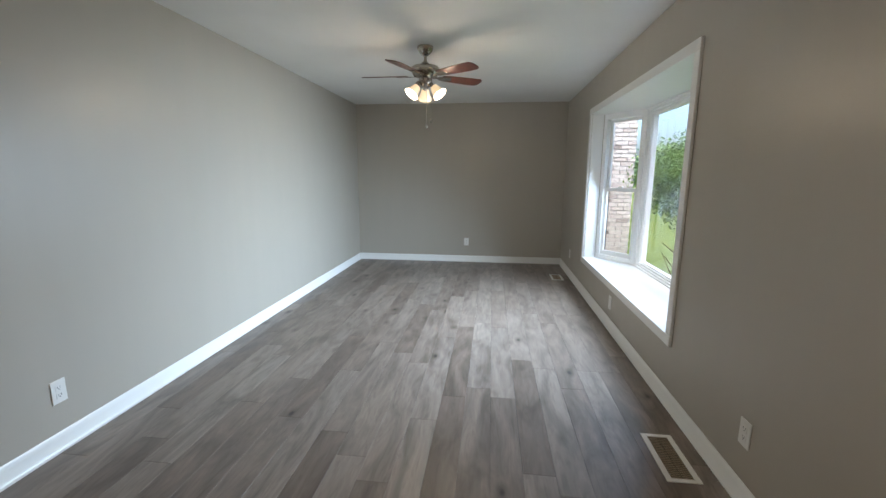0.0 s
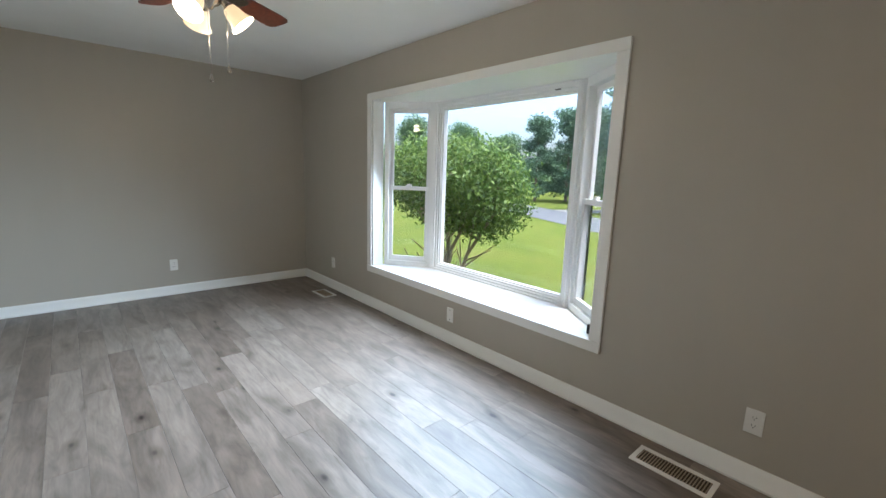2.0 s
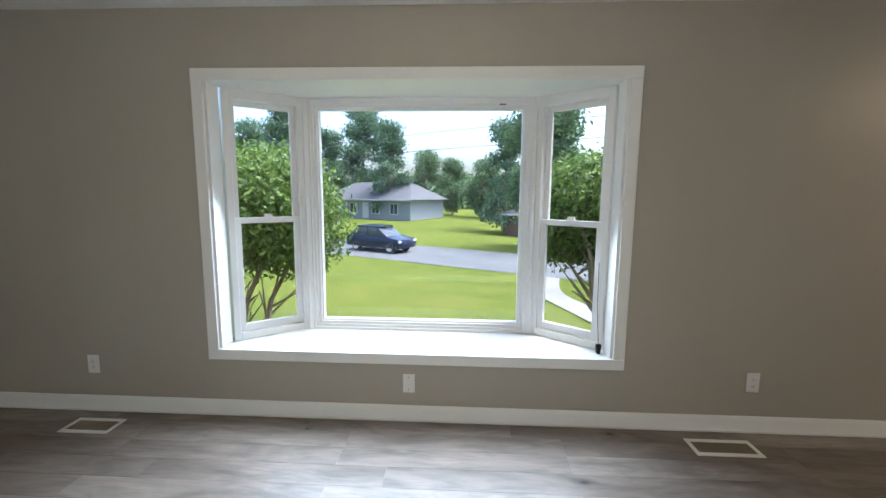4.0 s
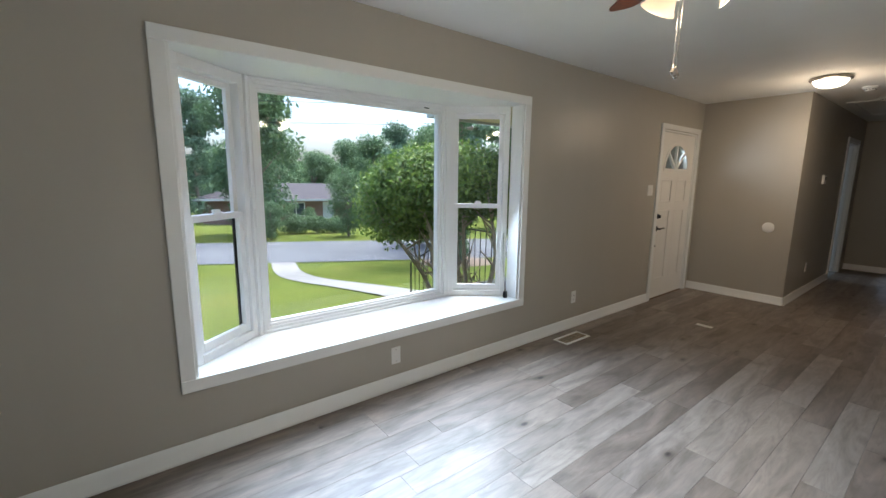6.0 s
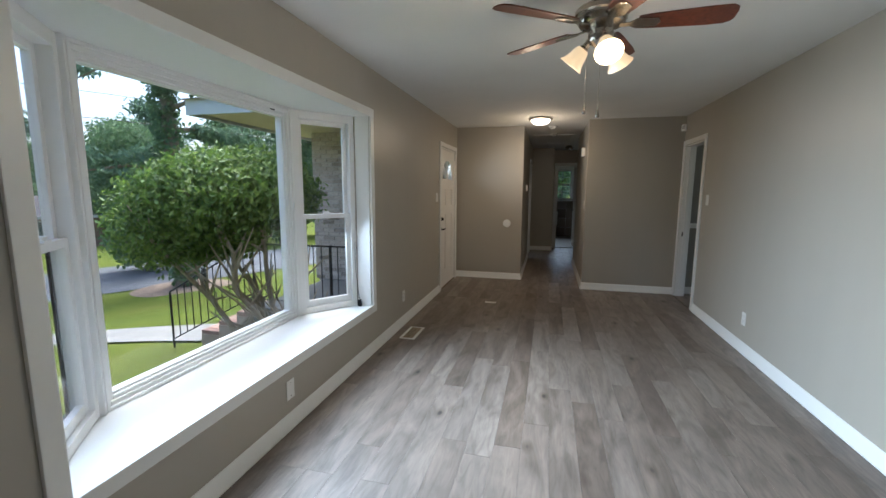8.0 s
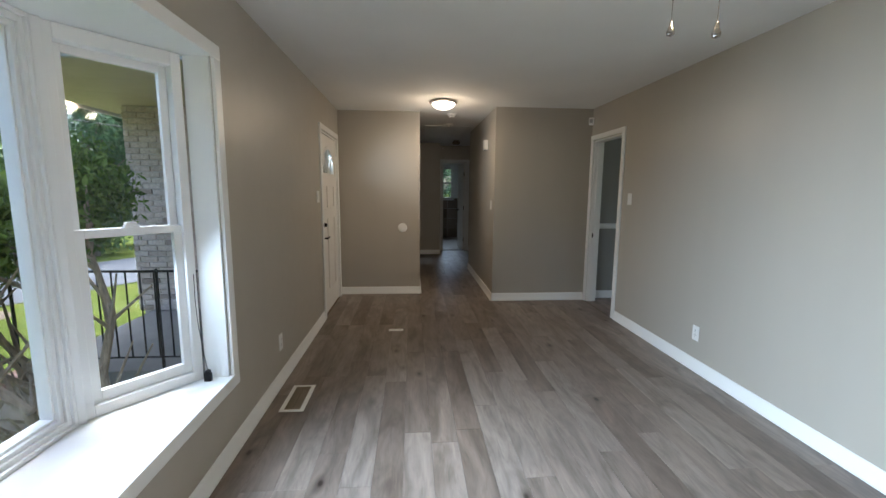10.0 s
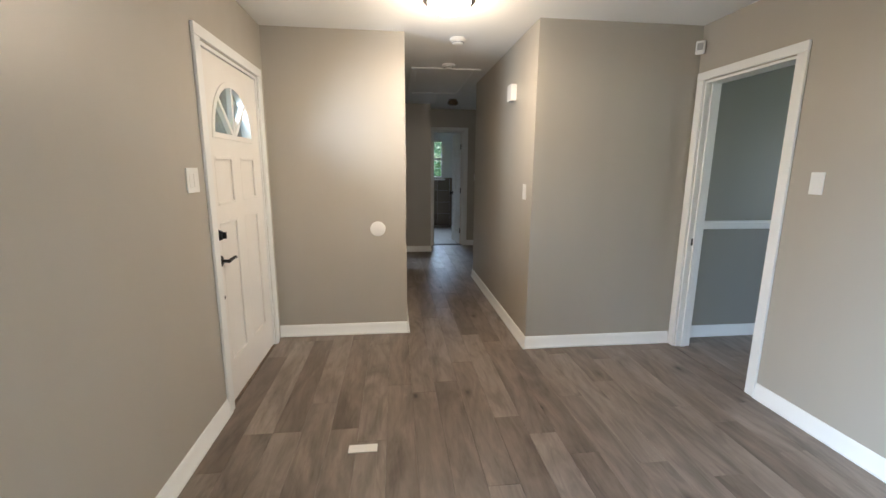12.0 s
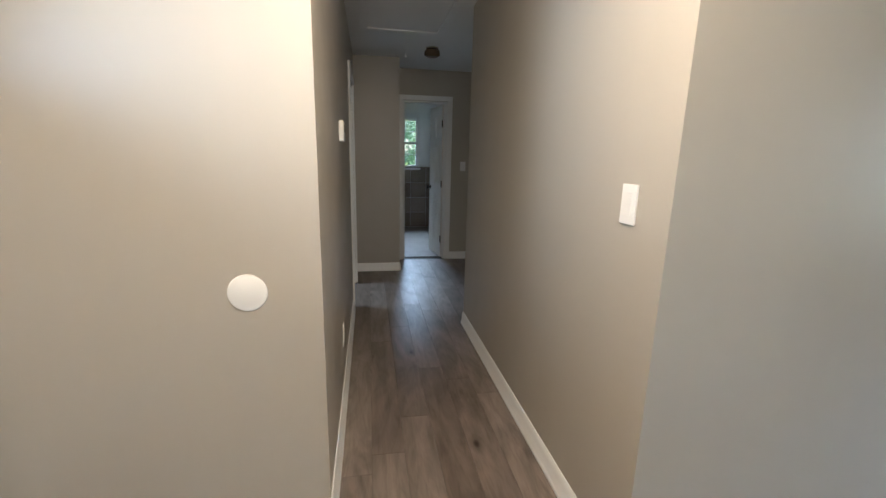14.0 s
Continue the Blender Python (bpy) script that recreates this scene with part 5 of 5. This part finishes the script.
# far woods close the horizon
woods = thing("woods", Matrix(), "distant band of green woods", "woods", "", "stuff")
blobs = []
for k in range(150):
    az = -75 + 150 * k / 150 + rng.uniform(-1, 1)
    d_ = rng.uniform(85, 115)
    x, y = at_az(az, d_)
    h = rng.uniform(5, 8.5)
    blobs.append((x, y, h * 0.45 - 1.5, 4.5, 4.5, h * 0.62))
leaf_mass("leaves", blobs, 30000, 0.75, FAR_LEAF, woods, 91, 0.5)

# ivy-clad pine by the street, with long boughs
ix, iy = 12.6, -6.1
ivy = thing("pine_tree", pose(ix, iy, ground_z(ix, iy)), "tall pine with an ivy-covered trunk in a mulch bed", "tree")
bm = B()
for k in range(6):
    tube(bm, (0.03 * k, 0.02 * k, -0.1 + 2.2 * k), (0.03 * (k + 1), 0.02 * (k + 1), -0.1 + 2.2 * (k + 1)), 0.33 - 0.035 * k, 0.33 - 0.035 * (k + 1), 12)
bough = []
for k in range(12):
    a, z = rng.uniform(0, 6.28), 4.2 + 0.75 * k
    L = rng.uniform(2.2, 4.2)
    e = Vector((math.cos(a) * L, math.sin(a) * L, z + rng.uniform(-0.4, 0.6)))
    tube(bm, (0, 0, z), (e.x * 0.5, e.y * 0.5, z + 0.25), 0.09, 0.06, 6)
    tube(bm, (e.x * 0.5, e.y * 0.5, z + 0.25), e, 0.06, 0.02, 6)
    for q in (0.45, 0.7, 1.0):
        bough.append((e.x * q, e.y * q, z + 0.2 + rng.uniform(-0.3, 0.3), 0.75, 0.75, 0.32))
piece("trunk", bm, BARK, ivy, smooth=True)
leaf_mass("ivy", [(0.02 * k, 0.015 * k, 0.6 + 0.75 * k, 0.5, 0.5, 0.65) for k in range(12)], 7000, 0.085, FAR_LEAF, ivy, 55, 0.6)
leaf_mass("boughs", bough, 9000, 0.13, PINE_LEAF, ivy, 56, 0.0)
bm = B()
lathe(bm, Matrix.Translation((ix, iy, ground_z(ix, iy) - 0.05)), [(1.9, 0.0), (1.5, 0.09), (0.7, 0.16), (0.0, 0.18)], 30)
solid("mulch_bed", bm, MULCH, "round brown mulch bed at the foot of the pine", "mulch bed", "structure", smooth=True)


# overhead cables along the street
for off, h in ((-0.6, 6.3), (-0.6, 5.5)):
    bm = B()
    for k in range(12):
        a, b = [Vector((*road_pt(-66 + 11 * q, off), -2.2 + h + 0.35 * math.cos(q * 1.05))) for q in (k, k + 1)]
        tube(bm, a, b, 0.012, None, 5)
    solid("overhead_cable", bm, BLACK, "thin black overhead cable along the street", "cable", group="overhead cables")


# ---- houses across the street ----
def house(x, y, turn, length, depth, wall_h, roof_h, wall_mat, roof_mat, label, windows, doors):
    ob = thing("house", pose(x, y, ground_z(x, y), 0, 0, turn), label, "house")
    bm = B()
    box(bm, -length / 2, length / 2, 0, depth, -0.3, wall_h)
    piece("wall", bm, wall_mat, ob)
    bm = B()
    e = 0.6
    v = [bm.verts.new(p) for p in ((-length / 2 - e, -e, wall_h), (length / 2 + e, -e, wall_h), (length / 2 + e, depth + e, wall_h), (-length / 2 - e, depth + e, wall_h),
                                   (-length / 2 + depth * 0.35, depth / 2, wall_h + roof_h), (length / 2 - depth * 0.35, depth / 2, wall_h + roof_h))]
    for f in ((0, 1, 5, 4), (1, 2, 5), (2, 3, 4, 5), (3, 0, 4), (3, 2, 1, 0)):
        bm.faces.new([v[k] for k in f])
    piece("roof", bm, roof_mat, ob)
    bm = B()
    box(bm, -length / 2 - e, length / 2 + e, -e - 0.03, -e + 0.02, wall_h - 0.16, wall_h + 0.02)
    piece("fascia", bm, FASCIA, ob)
    for wx, ww, wz, wh in windows:
        bm = B()
        frame_ring(bm, Matrix.Translation((wx - ww / 2, 0, 0)), ww, wz, wz + wh, 0.09, -0.06, 0.02)
        box(bm, wx - 0.03, wx + 0.03, -0.05, 0.0, wz, wz + wh)
        wo = piece("window", bm, FASCIA, ob)
        bm = B()
        box(bm, wx - ww / 2 + 0.05, wx + ww / 2 - 0.05, -0.03, -0.01, wz + 0.05, wz + wh - 0.05)
        pn = new("pane", mesh_of("pane", bm, DARK_GLASS))
        pn.parent = wo
    for dx in doors:
        bm = B()
        box(bm, dx - 0.5, dx + 0.5, -0.05, 0.0, 0.1, 2.15)
        piece("door", bm, FASCIA, ob)
    return ob


DARK_GLASS = plain("dark reflecting window", (0.05, 0.06, 0.07), 0.08, relief=0)
RED_WALL = brick_face("distant red brick", (0.1326, 0.0746, 0.0580), (0.1823, 0.1078, 0.0829), (0.2155, 0.1326, 0.0994))
GREY_SIDE = plain("grey siding", (0.2279, 0.2435, 0.2694), 0.7, vary=0.08)
hx, hy = at_az(-21, 40)
house(hx, hy, -117.6, 21, 8, 2.4, 1.4, RED_WALL, BROWN_ROOF, "long low red brick house with a brown roof", [(-6, 1.6, 0.8, 1.3), (-2.5, 1.6, 0.8, 1.3), (3, 1.8, 0.8, 1.3), (6.3, 1.4, 0.8, 1.3)], [0.4])
hx, hy = at_az(13, 56)
house(hx, hy, -117.6, 15, 8, 2.6, 2.3, GREY_SIDE, SHINGLE, "grey sided house with a grey shingle roof", [(-5, 1.3, 0.7, 1.4), (-1.8, 1.3, 0.7, 1.4), (2.0, 1.3, 0.7, 1.4), (5, 1.3, 0.7, 1.4)], [0.3])


# ---- vehicles and bin ----
PAINT_BLUE = plain("dark blue car paint", (0.008, 0.016, 0.05), 0.18, 0.3, vary=0.05, relief=0)
PAINT_RED = plain("red truck paint", (0.34, 0.02, 0.015), 0.22, 0.1, vary=0.05, relief=0)
RUBBER = plain("tyre rubber", (0.02, 0.02, 0.02), 0.8)
RIM = plain("alloy rim", (0.5, 0.5, 0.5), 0.3, 0.9, relief=0)
TAIL = plain("red lamp lens", (0.35, 0.01, 0.01), 0.2, relief=0)
HEAD = plain("clear lamp lens", (0.7, 0.7, 0.7), 0.15, relief=0)


def vehicle(name, x, y, turn, side, half, cabin, paint, label, category, wheels, wr):
    """side: body outline (x, z); cabin: outline of the glazed part; x forward."""
    ob = thing(name, pose(x, y, ground_z(x, y) + 0.03, 0, 0, turn), label, category)
    up = Matrix(((1, 0, 0, 0), (0, 0, -1, 0), (0, 1, 0, 0), (0, 0, 0, 1)))
    bm = B()
    prism(bm, side, -half, half, up)
    piece("body", bm, paint, ob, bevel=0.06, smooth=True)
    bm = B()
    prism(bm, cabin, -half + 0.14, half - 0.14, up)
    top = max(z for _, z in cabin)
    cab = piece("cabin_glass", bm, DARK_GLASS, ob, bevel=0.05, smooth=True)
    xs = [q for q, z in cabin if z > top - 0.12]
    bm = B()
    box(bm, min(xs) - 0.08, max(xs) + 0.08, -half + 0.12, half - 0.12, top - 0.03, top + 0.04)
    piece("car_roof", bm, paint, ob, bevel=0.03, smooth=True)
    lo_x = (min(q for q, _ in cabin), max(q for q, _ in cabin))
    for px in (sum(xs) / len(xs), min(xs), max(xs)):
        for s in (-1, 1):
            bm = B()
            box(bm, px - 0.05, px + 0.05, s * (half - 0.15), s * (half - 0.125), min(z for _, z in cabin), top)
            piece("pillar", bm, paint, ob)
    for wx in wheels:
        for s in (-1, 1):
            mw = Matrix.Translation((wx, s * (half - 0.1), wr)) @ Matrix.Rotation(radians(-90 * s), 4, 'X')
            bm = B()
            lathe(bm, mw, [(wr * 0.62, -0.1), (wr * 0.95, -0.1), (wr, -0.06), (wr, 0.08), (wr * 0.95, 0.115), (wr * 0.64, 0.115)], 28)
            wheel = piece("wheel", bm, RUBBER, ob, smooth=True)
            bm = B()
            lathe(bm, mw, [(0, 0.09), (wr * 0.2, 0.1), (wr * 0.25, 0.08), (wr * 0.6, 0.085), (wr * 0.66, 0.118)], 28)
            rm = new("rim", mesh_of("rim", bm, RIM, True))
            rm.parent = wheel
    front, back = max(q for q, _ in side), min(q for q, _ in side)
    for s in (-1, 1):
        bm = B()
        box(bm, front - 0.12, front - 0.01, s * (half - 0.12) - 0.14, s * (half - 0.12) + 0.10, 0.68, 0.80)
        piece("headlight", bm, HEAD, ob, bevel=0.02)
        bm = B()
        box(bm, back + 0.01, back + 0.10, s * (half - 0.1) - 0.1, s * (half - 0.1) + 0.09, 0.80, 1.0)
        piece("tail_light", bm, TAIL, ob, bevel=0.02)
    return ob


vehicle("car", 24.9, 9.1, 62.4 + 180, [(-2.05, 0.30), (2.05, 0.28), (2.15, 0.6), (2.0, 0.86), (1.1, 1.0), (-1.75, 1.06), (-2.1, 0.95), (-2.15, 0.55)], 0.88,
        [(1.15, 0.95), (0.35, 1.50), (-1.25, 1.56), (-1.95, 1.0)], PAINT_BLUE, "dark blue hatchback parked at the street's edge", "car", (-1.3, 1.35), 0.33)
tx, ty = 41.9, 18.6
vehicle("pickup_truck", tx, ty, 178, [(-2.7, 0.55), (2.7, 0.5), (2.75, 0.9), (2.5, 1.12), (-2.7, 1.12)], 0.95, [(1.35, 1.05), (0.75, 1.78), (-0.55, 1.82), (-0.75, 1.05)], PAINT_RED, "red pickup truck parked on a drive", "truck", (-1.65, 1.75), 0.40)
bx, by = 33.9, 19.6
bin_ = thing("wheelie_bin", pose(bx, by, ground_z(bx, by), 0, 0, -60), "blue plastic wheeled bin at the street's edge", "bin")
BIN = plain("blue bin plastic", (0.01, 0.09, 0.42), 0.45, relief=0)
bm = B()
lathe(bm, Matrix.Rotation(radians(45), 4, 'Z'), [(0.0, 0.05), (0.36, 0.05), (0.44, 1.0), (0.0, 1.0)], 4)
piece("tub", bm, BIN, bin_, bevel=0.03)
bm = B()
box(bm, -0.36, 0.36, -0.36, 0.36, 1.0, 1.07)
piece("lid", bm, BIN, bin_, bevel=0.02)
for s in (-1, 1):
    bm = B()
    lathe(bm, Matrix.Translation((s * 0.27, 0.28, 0.1)) @ Matrix.Rotation(radians(90), 4, 'Y'), [(0, -0.03), (0.1, -0.03), (0.1, 0.03), (0, 0.03)], 16)
    piece("wheel", bm, RUBBER, bin_)


# ---- floor planks, laid along the room ----
PW, PL, GAP = 0.152, 1.22, 0.0007
plank_meshes = {}


def plank(x0, x1, y0, y1):
    key = (round(x1 - x0, 3), round(y1 - y0, 3))
    if key[0] < 0.01 or key[1] < 0.02:
        return
    if key not in plank_meshes:
        bm = B()
        w, l = key
        box(bm, -w / 2 + GAP / 2, w / 2 - GAP / 2, -l / 2 + GAP / 2, l / 2 - GAP / 2, -0.006, 0.0)
        up = [e for e in bm.edges if all(q.co.z > -0.001 for q in e.verts)]
        bmesh.ops.bevel(bm, geom=up, offset=0.0007, segments=1, affect='EDGES')
        plank_meshes[key] = mesh_of("plank", bm, PLANK)
    ob = new("plank", plank_meshes[key])
    ob.parent = floor
    ob.location = ((x0 + x1) / 2, (y0 + y1) / 2, 0.0)


def lay(x0, x1, y0, y1, seed):
    i = math.floor((x0 - HE) / PW + 1e-6)
    while HE + i * PW < x1 - 1e-6:
        a, b = max(HE + i * PW, x0), min(HE + (i + 1) * PW, x1)
        y = y0 - random.Random(seed * 100 + i).choice([0.15, 0.32, 0.5, 0.66, 0.82, 0.98, 1.1])
        while y < y1:
            plank(a, b, max(y, y0), min(y + PL, y1))
            y += PL
        i += 1


HALL_X = HE - 6 * PW                       # board joint at the hall's other side
lay(WX, HALL_X, SY, NY, 5)
lay(HALL_X, HE, -4.6, NY, 6)
lay(HE, EX, FY, NY, 7)
lay(-3.0, HALL_X, -4.6, -2.33, 8)
lay(-4.2, WX, -0.15, 2.0, 9)
bm = B()
box(bm, HE + 0.005, 3.5, -4.72, -0.605, -0.005, 0.0)
solid("floor_bedroom", bm, plain("grey carpet", (0.3, 0.28, 0.26), 0.9), "plain grey bedroom floor", "floor", "structure")
